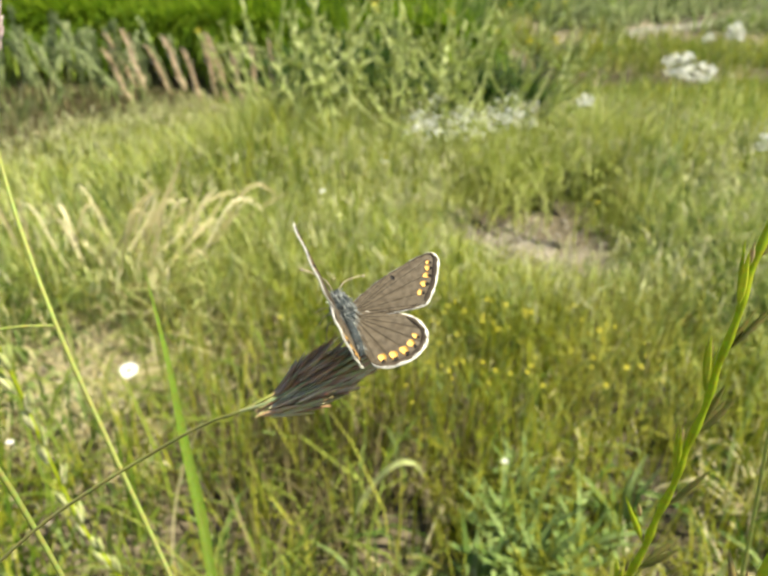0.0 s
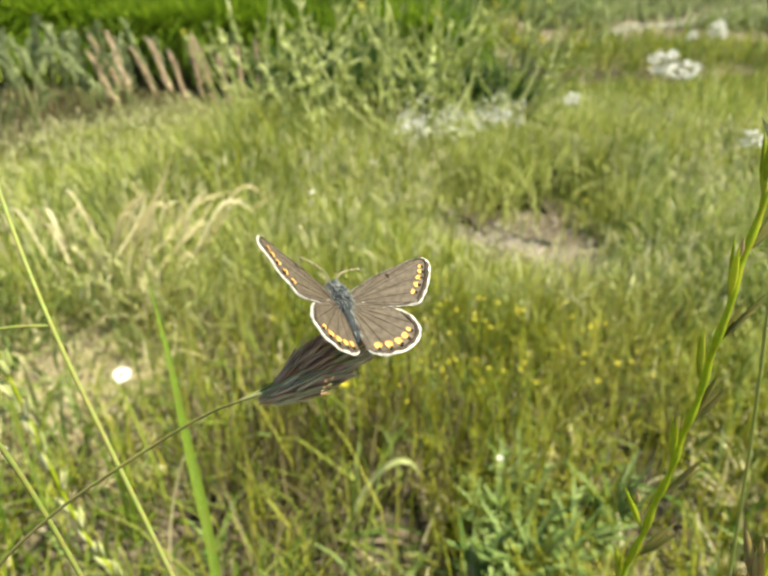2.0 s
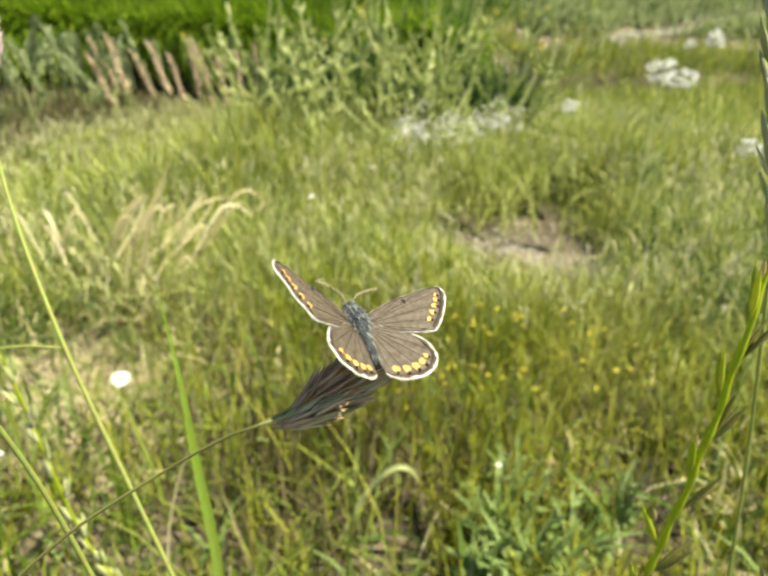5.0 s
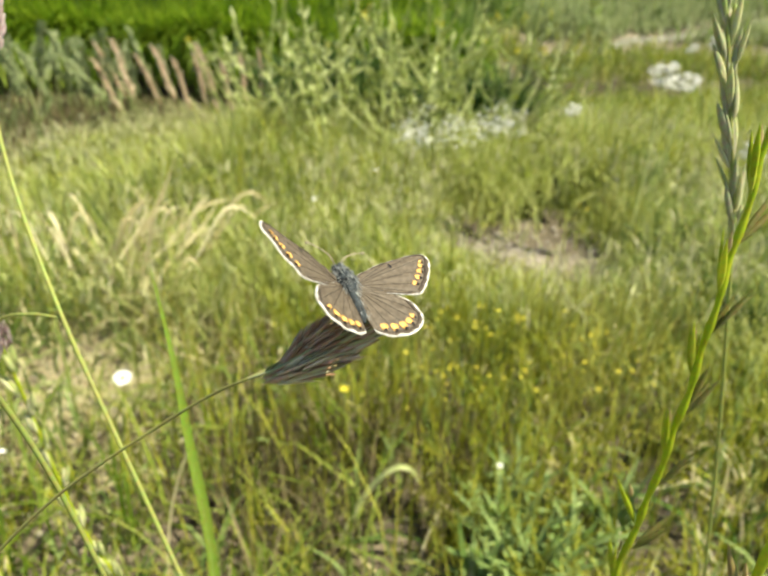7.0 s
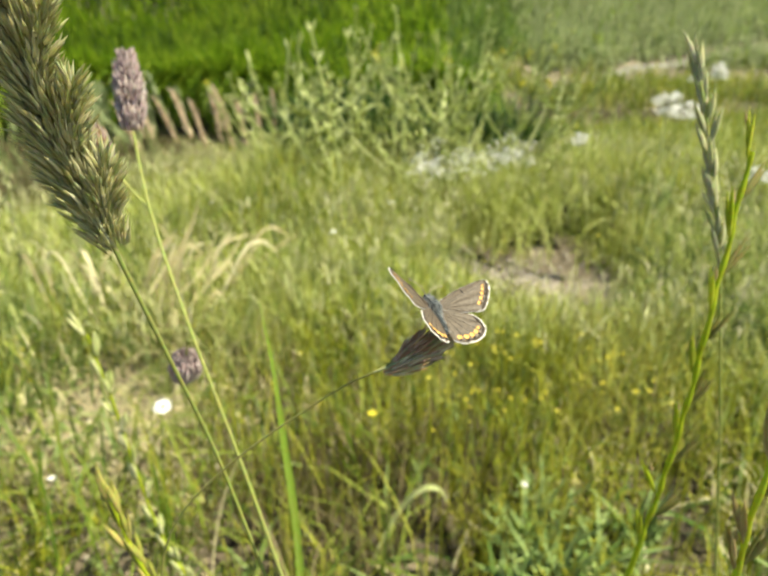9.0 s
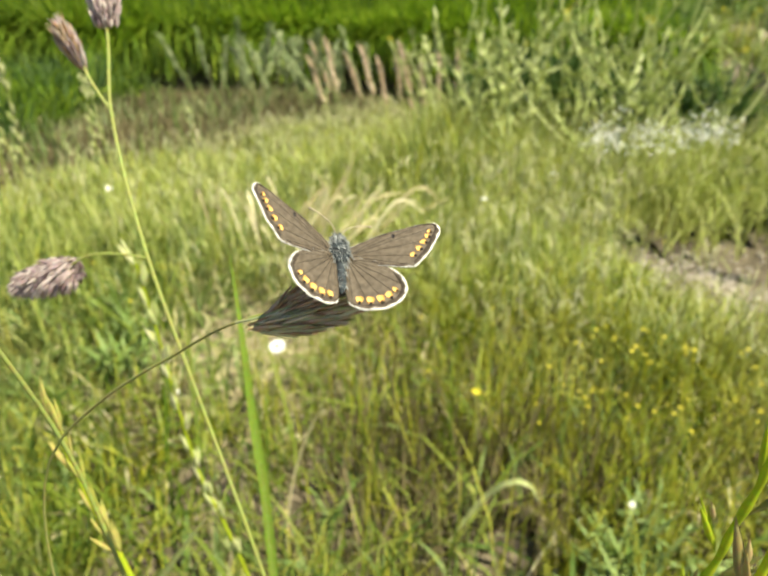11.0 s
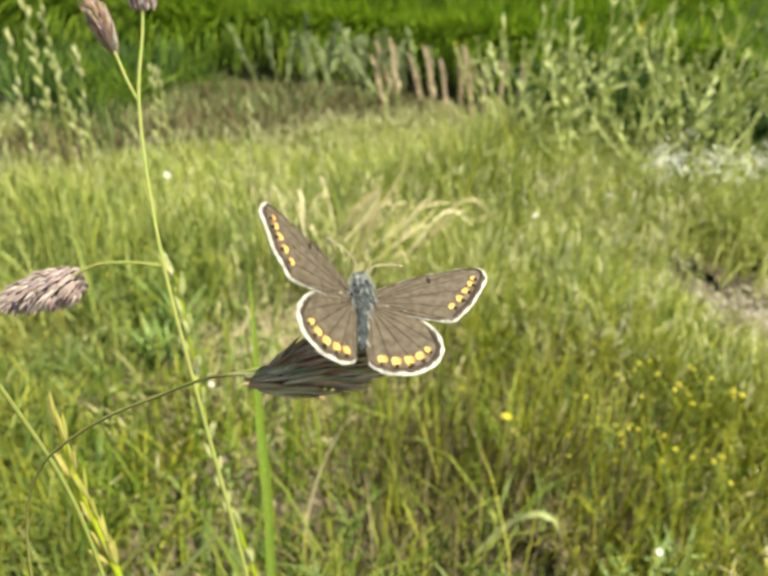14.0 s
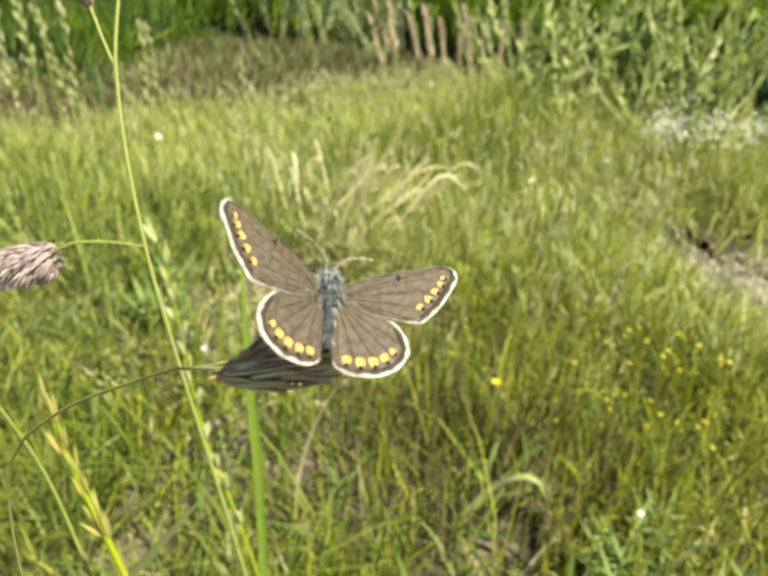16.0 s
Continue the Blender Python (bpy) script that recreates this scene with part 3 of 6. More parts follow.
def smooth_line(points, steps):
    """A smooth line through control points at uneven distances."""
    p = np.asarray(points, float)
    d = np.linalg.norm(np.diff(p, axis=0), axis=1)[:, None] + 1e-12
    v = np.diff(p, axis=0) / d
    m = np.vstack([v[:1], (v[:-1] * d[1:] + v[1:] * d[:-1]) / (d[1:] + d[:-1]), v[-1:]])
    out = []
    for i in range(len(p) - 1):
        for t in np.arange(steps) / steps:
            out.append((2 * t**3 - 3 * t**2 + 1) * p[i] + (t**3 - 2 * t**2 + t) * d[i] * m[i] + (3 * t**2 - 2 * t**3) * p[i + 1] + (t**3 - t**2) * d[i] * m[i + 1])
    return np.array(out + [p[-1]])


def tube_arrays(line, radii, sides=6):
    """Rings along a line; radii one for each point."""
    line = np.asarray(line, float)
    along = np.gradient(line, axis=0)
    along /= np.linalg.norm(along, axis=1, keepdims=True) + 1e-12
    u = np.zeros_like(along)
    last = np.cross(along[0], [0, 0, 1.0] if abs(along[0, 2]) < 0.9 else [1.0, 0, 0])
    for i, w in enumerate(along):
        last = last - w * (last @ w)
        last = last / (np.linalg.norm(last) + 1e-12)
        u[i] = last
    v = np.cross(along, u)
    a = np.arange(sides) * 2 * np.pi / sides
    ring = u[:, None] * np.cos(a)[None, :, None] + v[:, None] * np.sin(a)[None, :, None]
    verts = (line[:, None] + ring * np.asarray(radii)[:, None, None]).reshape(-1, 3)
    i, j = np.meshgrid(np.arange(len(line) - 1), np.arange(sides), indexing="ij")
    k = (j + 1) % sides
    quads = np.stack([i * sides + j, i * sides + k, (i + 1) * sides + k, (i + 1) * sides + j], -1).reshape(-1, 4)
    return verts, quads


def tube(name, line, radii, material, parent=None, sides=6, label=""):
    v, q = tube_arrays(line, np.broadcast_to(radii, len(line)), sides)
    return mesh_object(name, v, q, material, parent, label, True)


def spindle_mesh(name, length, width, depth, material, belly=0.35, sides=6, rings=7, bend=0.0):
    """A seed-like scale: a flat spindle along +y with its belly nearer the base."""
    s = np.linspace(0, 1, rings)
    r = np.sin(np.pi * s ** (math.log(0.5) / math.log(belly))) * 0.5 + 0.04 * (1 - s)
    a = np.arange(sides) * 2 * np.pi / sides
    x = r[:, None] * np.cos(a) * width
    z = r[:, None] * np.sin(a) * depth + bend * (s**2)[:, None] * length
    y = np.repeat(s[:, None] * length, sides, 1)
    verts = np.stack([x, y, z], -1).reshape(-1, 3)
    i, j = np.meshgrid(np.arange(rings - 1), np.arange(sides), indexing="ij")
    k = (j + 1) % sides
    quads = np.stack([i * sides + j, i * sides + k, (i + 1) * sides + k, (i + 1) * sides + j], -1).reshape(-1, 4)
    ob = mesh_object(name, verts, quads, material, smooth=True)
    me = ob.data
    bpy.data.objects.remove(ob)
    return me


def along_pose(place, way, roll=0.0):
    """A pose whose +y runs along way."""
    q = Vector(way).to_track_quat("Y", "Z").to_matrix().to_4x4()
    return Matrix.Translation(Vector(place)) @ q @ Matrix.Rotation(roll, 4, "Y")


# ---- the ground ----
def ramp01(x, a, b):
    s = np.clip((x - a) / (b - a), 0, 1)
    return s * s * (3 - 2 * s)


def foot_line(x):
    """Where the bank begins."""
    return 4.3 + 0.5 * np.maximum(0, x - 0.6) - 0.8 * np.clip(-x - 2.3, 0, 2.2)


def ground_height(x, y):
    """Flat meadow, a shallow ditch, then a bank."""
    x, y = np.asarray(x, float), np.asarray(y, float)
    foot = foot_line(x)
    bumps = 0.012 * np.sin(5.1 * x + 1.3) * np.cos(4.3 * y) + 0.006 * np.sin(13 * x) * np.sin(11 * y + 0.5)
    ditch = -0.10 * np.exp(-(((y - foot - 0.1) / 0.25) ** 2)) + 0.38 * (1 - 0.45 * ramp01(x, 0.8, 1.6)) * ramp01(y, foot + 0.22, foot + 0.30)
    scar = -0.035 * np.exp(-(((x - 0.48) / 0.26) ** 2) - ((y - 1.66) / 0.2) ** 2)
    return bumps + ditch + scar + 2.1 * ramp01(y, foot + 0.2, foot + 6.5) + 0.02 * np.maximum(0, y - 12)


def build_ground():
    ys = np.concatenate([np.linspace(-3, 0, 16), np.linspace(0.05, 3, 120), np.linspace(3.03, 5.5, 110), np.linspace(5.6, 12, 50), np.geomspace(13, 900, 25)])
    u = np.linspace(-1, 1, 161)
    spread = np.maximum(4.0, np.abs(ys) * 2.2)
    x = np.sign(u) * np.abs(u) ** 1.5 * spread[:, None]
    y = np.repeat(ys[:, None], len(u), 1)
    v = np.stack([x, y, ground_height(x, y)], -1).reshape(-1, 3)
    i, j = np.meshgrid(np.arange(len(ys) - 1), np.arange(len(u) - 1), indexing="ij")
    k = i * len(u) + j
    q = np.stack([k, k + 1, k + len(u) + 1, k + len(u)], -1).reshape(-1, 4)
    tagged(mesh_object("ground", v, q, SOIL, smooth=True), "meadow soil with bare patches rising to a bank", "ground", "", "structure")


build_ground()


# ---- grasses ----
def scatter(n, y0, y1, power=1.0):
    """Places over the fan of meadow that the shot takes in."""
    y = y0 + (y1 - y0) * rng.random(n) ** power
    lo, hi = -1.45 * y - 0.25, 0.85 * y + 0.25
    return lo + (hi - lo) * rng.random(n), y


def blades(name, x, y, h, w, bend, material, label, category="grass", flat=None, z=None, toward=None):
    """Grass blades joined into one mesh: a tapering strip with a bend for each place."""
    n = len(x)
    z = ground_height(x, y) - 0.01 if z is None else z
    a = rng.uniform(0, 2 * np.pi, n) if toward is None else rng.normal(toward, 0.7, n)
    ways = np.stack([np.cos(a), np.sin(a), np.zeros(n)], 1)
    b = a + rng.normal(np.pi / 2, 0.5, n)
    side = np.stack([np.cos(b), np.sin(b), np.zeros(n)], 1)
    base = np.stack([x, y, z], 1)
    bend = np.broadcast_to(bend, n) * rng.gamma(2.2, 0.5, n)
    verts = []
    for s, f in ((0, 0.8), (0.38, 1.0), (0.74, 0.7), (1.0, 0)):
        rise = h * s * np.cos(np.minimum(bend * s, 2.2))
        out = h * s * np.sin(np.minimum(bend * s, 2.2))
        if flat is not None:
            rise = rise * flat
        mid = base + ways * out[:, None] + np.array([0, 0, 1.0]) * rise[:, None]
        if f:
            verts += [mid - side * (w * f / 2)[:, None], mid + side * (w * f / 2)[:, None]]
        else:
            verts.append(mid)
    v = np.stack(verts, 1).reshape(-1, 3)
    o = np.arange(n)[:, None] * 7
    q = np.concatenate([o + [[0, 1, 3, 2]], o + [[2, 3, 5, 4]]])
    t = o + [[4, 5, 6]]
    return tagged(mesh_object(name, v, [q, t], material), label, category, "", "stuff")


def patch_noise(x, y, f, seed):
    r = np.random.default_rng(seed)
    out = 0
    for k in range(5):
        a, p, q = r.uniform(0, 6.28), r.uniform(0, 6.28), f * r.uniform(0.6, 1.8)
        out = out + np.sin(q * (np.cos(a) * x + np.sin(a) * y) + p)
    return out / 5


def spot(x, y, cx, cy, rx, ry):
    return np.exp(-(((x - cx) / rx) ** 2) - ((y - cy) / ry) ** 2)


def brown_zone(x, y):
    """Withered ground between the meadow and the bank."""
    into = (y - 1.50 - 1.25 * (x + 1.53)) / 1.6 + 0.12 * patch_noise(x, y, 6, 91)
    side = x + 2.35 + 0.44 * (y - 1.95) + 0.15 * patch_noise(x, y, 5, 92)
    return ramp01(into, -0.35, 0.45) * (1 - ramp01(x, -1.70, -1.30)) * ramp01(side, -0.1, 0.15)


def path_line(x):
    return 5.82 + 0.93 * (x - 1.41) - 0.03 * (x - 1.41) ** 2


def on_path(x, y):
    return (np.abs(y - path_line(x)) < 0.17) & (x > 0.95)


def meadow():
    """Four kinds of grass, mixed by place."""
    x1, y1 = scatter(60000, 0.25, 1.35)
    x2, y2 = scatter(90000, 1.35, 2.9)
    x3, y3 = scatter(95000, 2.9, 7.0)
    x, y = np.r_[x1, x2, x3], np.r_[y1, y2, y3]
    bare = np.clip(1.6 * spot(x, y, 0.43, 1.62, 0.26, 0.22) + 0.9 * spot(x, y, 1.15, 1.95, 0.2, 0.13) + 1.0 * spot(x, y, -0.44, 0.80, 0.22, 0.15) + 0.6 * spot(x, y, 0.40, 0.62, 0.1, 0.1) + 0.6 * spot(x, y, 0.055, 0.55, 0.04, 0.03) + 0.7 * spot(x, y, -0.15, 0.52, 0.08, 0.05) + 0.7 * spot(x, y, 0.22, 0.98, 0.14, 0.04) + 0.5 * spot(x, y, -0.2, 0.55, 0.30, 0.12) + 0.5 * spot(x, y, 0.04, 0.64, 0.13, 0.09) + 0.35 * spot(x, y, -0.05, 0.80, 0.2, 0.07) + 0.4 * spot(x, y, 0.40, 0.76, 0.18, 0.13), 0, 0.97)
    keep = rng.random(len(x)) > bare
    brown = brown_zone(x, y)
    keep &= (rng.random(len(x)) > 0.45 * brown) & ~on_path(x, y)
    keep &= y < foot_line(x) - 0.1 + 1.35 * ramp01(x + 0.2 * patch_noise(x, y, 5, 77), 0.45, 0.85)
    keep &= rng.random(len(x)) > 0.6 * (patch_noise(x, y, 14, 3) > 0.25) + 0.35 * ((patch_noise(x, y, 30, 4) > 0.2) & (y < 1.2))
    x, y = x[keep], y[keep]
    d = np.hypot(x - 0.04, y)
    tall = np.interp(d, [0.3, 0.7, 1.1, 1.6, 2.4, 3.0, 3.5, 4.6, 6], [0.07, 0.10, 0.15, 0.24, 0.27, 0.20, 0.12, 0.11, 0.25]) * (1 + 1.1 * ramp01(x, 0.4, 0.8) * ramp01(d, 3.0, 3.6) * (1 - ramp01(d, 4.6, 5.4)))
    h = tall * rng.uniform(0.45, 1.25, len(x)) * (1 + 0.40 * patch_noise(x, y, 7, 5) + 0.25 * patch_noise(x, y, 19, 6))
    h = h * (1 - 0.86 * np.clip(1.6 * spot(x, y, 0.45, 1.47, 0.25, 0.30) + 0.85 * spot(x, y, -0.44, 0.78, 0.20, 0.16) + 0.8 * spot(x, y, 1.1, 1.8, 0.25, 0.2) + 0.72 * brown_zone(x, y), 0, 1))
    h = h * (1 - 0.93 * np.clip(1.3 * spot(x, y, 0.57, 1.86, 0.13, 0.16) + 1.2 * spot(x, y, 0.24, 1.60, 0.11, 0.09) + 0.8 * spot(x, y, 0.40, 1.78, 0.12, 0.08), 0, 1))
    h = h * (1 - 0.55 * ramp01((y - 1.50 - 1.25 * (x + 1.53)) / 1.6, -1.1, -0.1) * (1 - ramp01(x, -0.9, -0.3)))
    h = h * (1 - 0.25 * spot(x, y, 0.35, 1.95, 0.25, 0.15))
    w = np.interp(d, [0.3, 1, 2, 4.4], [0.0022, 0.003, 0.0045, 0.0075]) * rng.uniform(0.6, 1.4, len(x))
    olive = 3.2 * spot(x, y, 0.26, 0.74, 0.28, 0.25) + 1.0 * spot(x, y, 0.35, 1.0, 0.3, 0.2) + 0.7 * spot(x, y, 0.1, 0.6, 0.5, 0.3) + 0.5 * spot(x, y, 0.5, 1.9, 0.5, 0.4) + 0.32
    cool = 1.5 * spot(x, y, 0.80, 1.95, 0.16, 0.14) + 3.2 * spot(x, y, 0.85, 1.25, 0.4, 0.5) + 1.8 * spot(x, y, -0.8, 0.9, 0.45, 0.5) + 0.2
    dry = 0.9 * spot(x, y, -1.25, 2.8, 0.35, 0.25) + 5.0 * spot(x, y, -0.45, 0.81, 0.22, 0.18) + 0.5 * spot(x, y, -0.5, 1.2, 0.3, 0.25) + 1.1 * spot(x, y, 0.42, 0.70, 0.22, 0.18) + 0.10
    green = np.full(len(x), 0.7)
    light = 2.5 * ramp01(d, 0.8, 1.4) * (1 - ramp01(d, 3.2, 4.2)) * (1 - 0.97 * brown_zone(x, y)) + 0.08
    thatch = 7.0 * brown_zone(x, y) + 1.7 * spot(x, y, -0.2, 0.58, 0.30, 0.15) + 1.3 * spot(x, y, 0.07, 0.62, 0.12, 0.1) + 2.6 * spot(x, y, 0.40, 0.76, 0.20, 0.15) + 0.22 + 0.45 * (1 - ramp01(d, 0.75, 1.15))
    p = np.stack([green, olive, cool, dry, light, thatch], 1) * np.exp(np.stack([1.0 * patch_noise(x, y, 5, 11 + k) + 1.6 * patch_noise(x, y, 15, 51 + k) for k in range(6)], 1))
    p[:, 4] *= 1 + 2.0 * spot(x, y, 0.3, 1.35, 0.5, 0.25) + 2.5 * spot(x, y, 0.35, 2.0, 0.35, 0.25)
    p = np.cumsum(p / p.sum(1, keepdims=True), 1)
    kind = (rng.random(len(x))[:, None] > p).sum(1)
    for k, (name, mat, bend, label) in enumerate((
        ("green_grass", GREEN, 0.6, "fresh green meadow grass, dense and uneven"),
        ("olive_grass", OLIVE, 0.45, "yellow-green upright meadow grass stems"),
        ("cool_grass", COOL, 0.8, "soft grey-green meadow grass"),
        ("dry_grass", STRAW, 1.1, "dry straw-coloured grass lying among the green"),
        ("light_grass", LIGHT, 0.6, "light yellow-green flowering meadow grass"),
        ("thatch_grass", THATCH, 1.0, "withered brown grass between the green"),
    )):
        s = kind == k
        blades(name, x[s], y[s], h[s] * (0.8 if k in (3, 5) else 1), w[s], bend, mat, label)
    # flowering panicles stand over the blades
    x, y = scatter(15000, 0.9, 4.0, 0.8)
    d = np.hypot(x, y)
    keep = (rng.random(len(x)) < 0.5 + 0.5 * patch_noise(x, y, 3, 8)) & (spot(x, y, 0.46, 1.5, 0.3, 0.35) < 0.35) & (brown_zone(x, y) < 0.3)
    x, y, d = x[keep], y[keep], d[keep]
    lift = ground_height(x, y) + np.interp(d, [0.7, 1.6, 2.6, 3.3, 4], [0.10, 0.17, 0.20, 0.12, 0.10]) * rng.uniform(0.7, 1.25, len(x)) * (1 - 0.5 * ramp01((y - 1.50 - 1.25 * (x + 1.53)) / 1.6, -1.1, -0.1) * (1 - ramp01(x, -0.9, -0.3)))
    k = 5
    xs, ys, zs = (np.repeat(v, k) for v in (x, y, lift))
    blades("seed_panicles", xs + rng.normal(0, 0.006, len(xs)), ys + rng.normal(0, 0.006, len(xs)), np.full(len(xs), 0.035) * rng.uniform(0.5, 1.3, len(xs)), np.interp(np.repeat(d, k), [0.7, 4], [0.002, 0.006]), 0.6, HAZE, "pale flowering grass panicles over the meadow", z=zs + rng.normal(0, 0.015, len(xs)))


meadow()


def long_blades():
    """Longer single blades and stalks that stand up among the near grass."""
    n = 420
    x, y = rng.uniform(-0.75, 0.05, n), rng.uniform(0.30, 0.85, n)
    blades("long_grass", x, y, rng.uniform(0.10, 0.24, n), rng.uniform(0.0015, 0.0055, n), 1.2, GREEN, "long single green grass blades")
    n = 800
    x, y = rng.uniform(-0.30, 0.55, n), rng.uniform(0.50, 1.1, n)
    blades("thin_stalks", x, y, rng.uniform(0.12, 0.22, n), rng.uniform(0.0012, 0.0022, n), 0.25, OLIVE, "thin upright yellow-green grass stalks")
    n = 15000
    x, y = rng.normal(-0.43, 0.15, n), rng.normal(0.79, 0.11, n)
    blades("dry_litter", x, y, rng.uniform(0.02, 0.08, n), rng.uniform(0.001, 0.0025, n), 1.4, STRAW, "matted dry grass litter on the ground", flat=0.35)
    n = 500
    x, y = rng.uniform(-0.85, 0.5, n), rng.uniform(0.35, 0.95, n)
    blades("soft_leaves", x, y, rng.uniform(0.05, 0.13, n), rng.uniform(0.004, 0.009, n), 1.3, COOL, "broader soft green leaves low in the meadow")
    n = 1700
    x, y = scatter(n, 1.0, 3.0)
    x, y = (v[spot(x, y, 0.46, 1.5, 0.3, 0.35) < 0.3] for v in (x, y))
    n = len(x)
    blades("pale_leaves", x, y, rng.uniform(0.10, 0.22, n), rng.uniform(0.004, 0.008, n), 0.7, WEED, "broader pale green leaves in the meadow")


long_blades()


def outer_grass():
    """The meadow goes on beside and behind the camera."""
    n = 40000
    x, y = rng.uniform(-5, 5, n), rng.uniform(-3, 4.0, n)
    keep = ((x < -1.45 * y - 0.3) | (x > 0.85 * y + 0.3)) & (np.hypot(x - 0.05, y) > 0.35) & (y < foot_line(x) - 0.1)
    x, y = x[keep], y[keep]
    n = len(x)
    blades("outer_grass", x, y, rng.uniform(0.06, 0.2, n), rng.uniform(0.006, 0.014, n), 0.9, GREEN, "green meadow grass all round")


outer_grass()


def withered_ground():
    """Short brown and grey dead grass over the strip below the bank."""
    n = 60000
    x, y = rng.uniform(-3.4, -0.9, n), rng.uniform(1.3, 4.35, n)
    keep = (brown_zone(x, y) > 0.25 * rng.random(n) + 0.05) & (y < foot_line(x) + 0.12)
    x, y = x[keep], y[keep]
    n = len(x)
    pick = rng.random(n) + 0.35 * patch_noise(x, y, 5, 93)
    for s, name, material, label in ((pick < 0.95, "withered_grass", THATCH, "short withered brown grass below the bank"), ((pick >= 0.95) & (pick < 1.15), "grey_grass", GREYPLUME, "grey-green tufts in the withered grass"), (pick >= 1.15, "bleached_grass", STRAW, "bleached blades in the withered grass")):
        blades(name, x[s], y[s], rng.uniform(0.04, 0.15, s.sum()), rng.uniform(0.003, 0.009, s.sum()), 0.9, material, label)
    n = 1100
    x, y = rng.uniform(-3.0, -0.8, n), rng.uniform(1.2, 3.8, n)
    keep = (brown_zone(x, y) > 0.02) & (rng.random(n) < 0.55 + 0.6 * patch_noise(x, y, 4, 94)) & (y < foot_line(x) - 0.1)
    x, y = x[keep], y[keep]
    n = len(x)
    blades("thin_weeds", x, y, rng.uniform(0.10, 0.30, n), rng.uniform(0.004, 0.009, n), 0.45, COOL, "thin green weeds standing in the withered grass")


withered_ground()


def path_strip():
    """A pale trodden path that runs off over the field."""
    u = np.linspace(1.0, 9, 60)
    mid = np.stack([u, path_line(u) + 0.05 * np.sin(3 * u)], 1)
    way = np.gradient(mid, axis=0)
    way /= np.linalg.norm(way, axis=1, keepdims=True)
    side = np.stack([way[:, 1], -way[:, 0]], 1)
    rows = [mid + side * o for o in np.linspace(-0.065, 0.065, 6)]
    v = np.stack([np.concatenate([p, (ground_height(p[:, 0], p[:, 1]) + 0.006 + 0.012 * (abs(k - 2.5) < 2))[:, None]], 1) for k, p in enumerate(rows)])
    n = len(mid)
    i, j = np.meshgrid(np.arange(5), np.arange(n - 1), indexing="ij")
    k = (i * n + j).ravel()
    tagged(mesh_object("path", v, np.stack([k, k + 1, k + n + 1, k + n], 1), GRAVEL, smooth=True), "pale trodden gravel path along the field", "path", "", "structure")


path_strip()


def clods():
    """Crumbs of dry earth on the bare patches."""
    n = 700
    x = np.r_[rng.normal(0.42, 0.17, n), rng.normal(-0.42, 0.12, n // 3), rng.normal(0.42, 0.08, n // 12)]
    y = np.r_[rng.normal(1.55, 0.16, n), rng.normal(0.74, 0.10, n // 3), rng.normal(0.62, 0.07, n // 12)]
    m = len(x)
    z = ground_height(x, y)
    r = rng.uniform(0.002, 0.012, m) * np.where(y < 1, 0.5, 1)
    unit = np.array([[1, 0, 0], [-1, 0, 0], [0, 1, 0], [0, -1, 0], [0, 0, 0.8], [0, 0, -0.8]], float)
    v = np.stack([x, y, z], 1)[:, None] + unit[None] * r[:, None, None] * rng.uniform(0.6, 1.3, (m, 6, 1))
    f = np.array([[0, 2, 4], [2, 1, 4], [1, 3, 4], [3, 0, 4], [2, 0, 5], [1, 2, 5], [3, 1, 5], [0, 3, 5]])
    q = (np.arange(m)[:, None, None] * 6 + f[None]).reshape(-1, 3)
    tagged(mesh_object("earth_crumbs", v, q, PEBBLE), "crumbs of pale dry earth on bare soil", "soil", "", "stuff")


clods()


def bank_shade():
    """A dark strip that stands in for the shade under the bank."""
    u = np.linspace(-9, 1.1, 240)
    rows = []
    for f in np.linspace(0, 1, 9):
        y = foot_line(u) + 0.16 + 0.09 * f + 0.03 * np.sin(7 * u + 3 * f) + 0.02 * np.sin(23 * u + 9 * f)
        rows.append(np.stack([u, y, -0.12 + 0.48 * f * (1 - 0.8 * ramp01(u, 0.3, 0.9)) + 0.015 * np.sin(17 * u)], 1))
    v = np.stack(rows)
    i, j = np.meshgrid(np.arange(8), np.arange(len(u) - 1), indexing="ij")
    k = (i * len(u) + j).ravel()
    tagged(mesh_object("bank_shade", v, np.stack([k, k + 1, k + len(u) + 1, k + len(u)], 1), DARK_SHADE, smooth=True), "dark strip standing in for the shade under the grassy bank", "bank", "", "structure")


bank_shade()


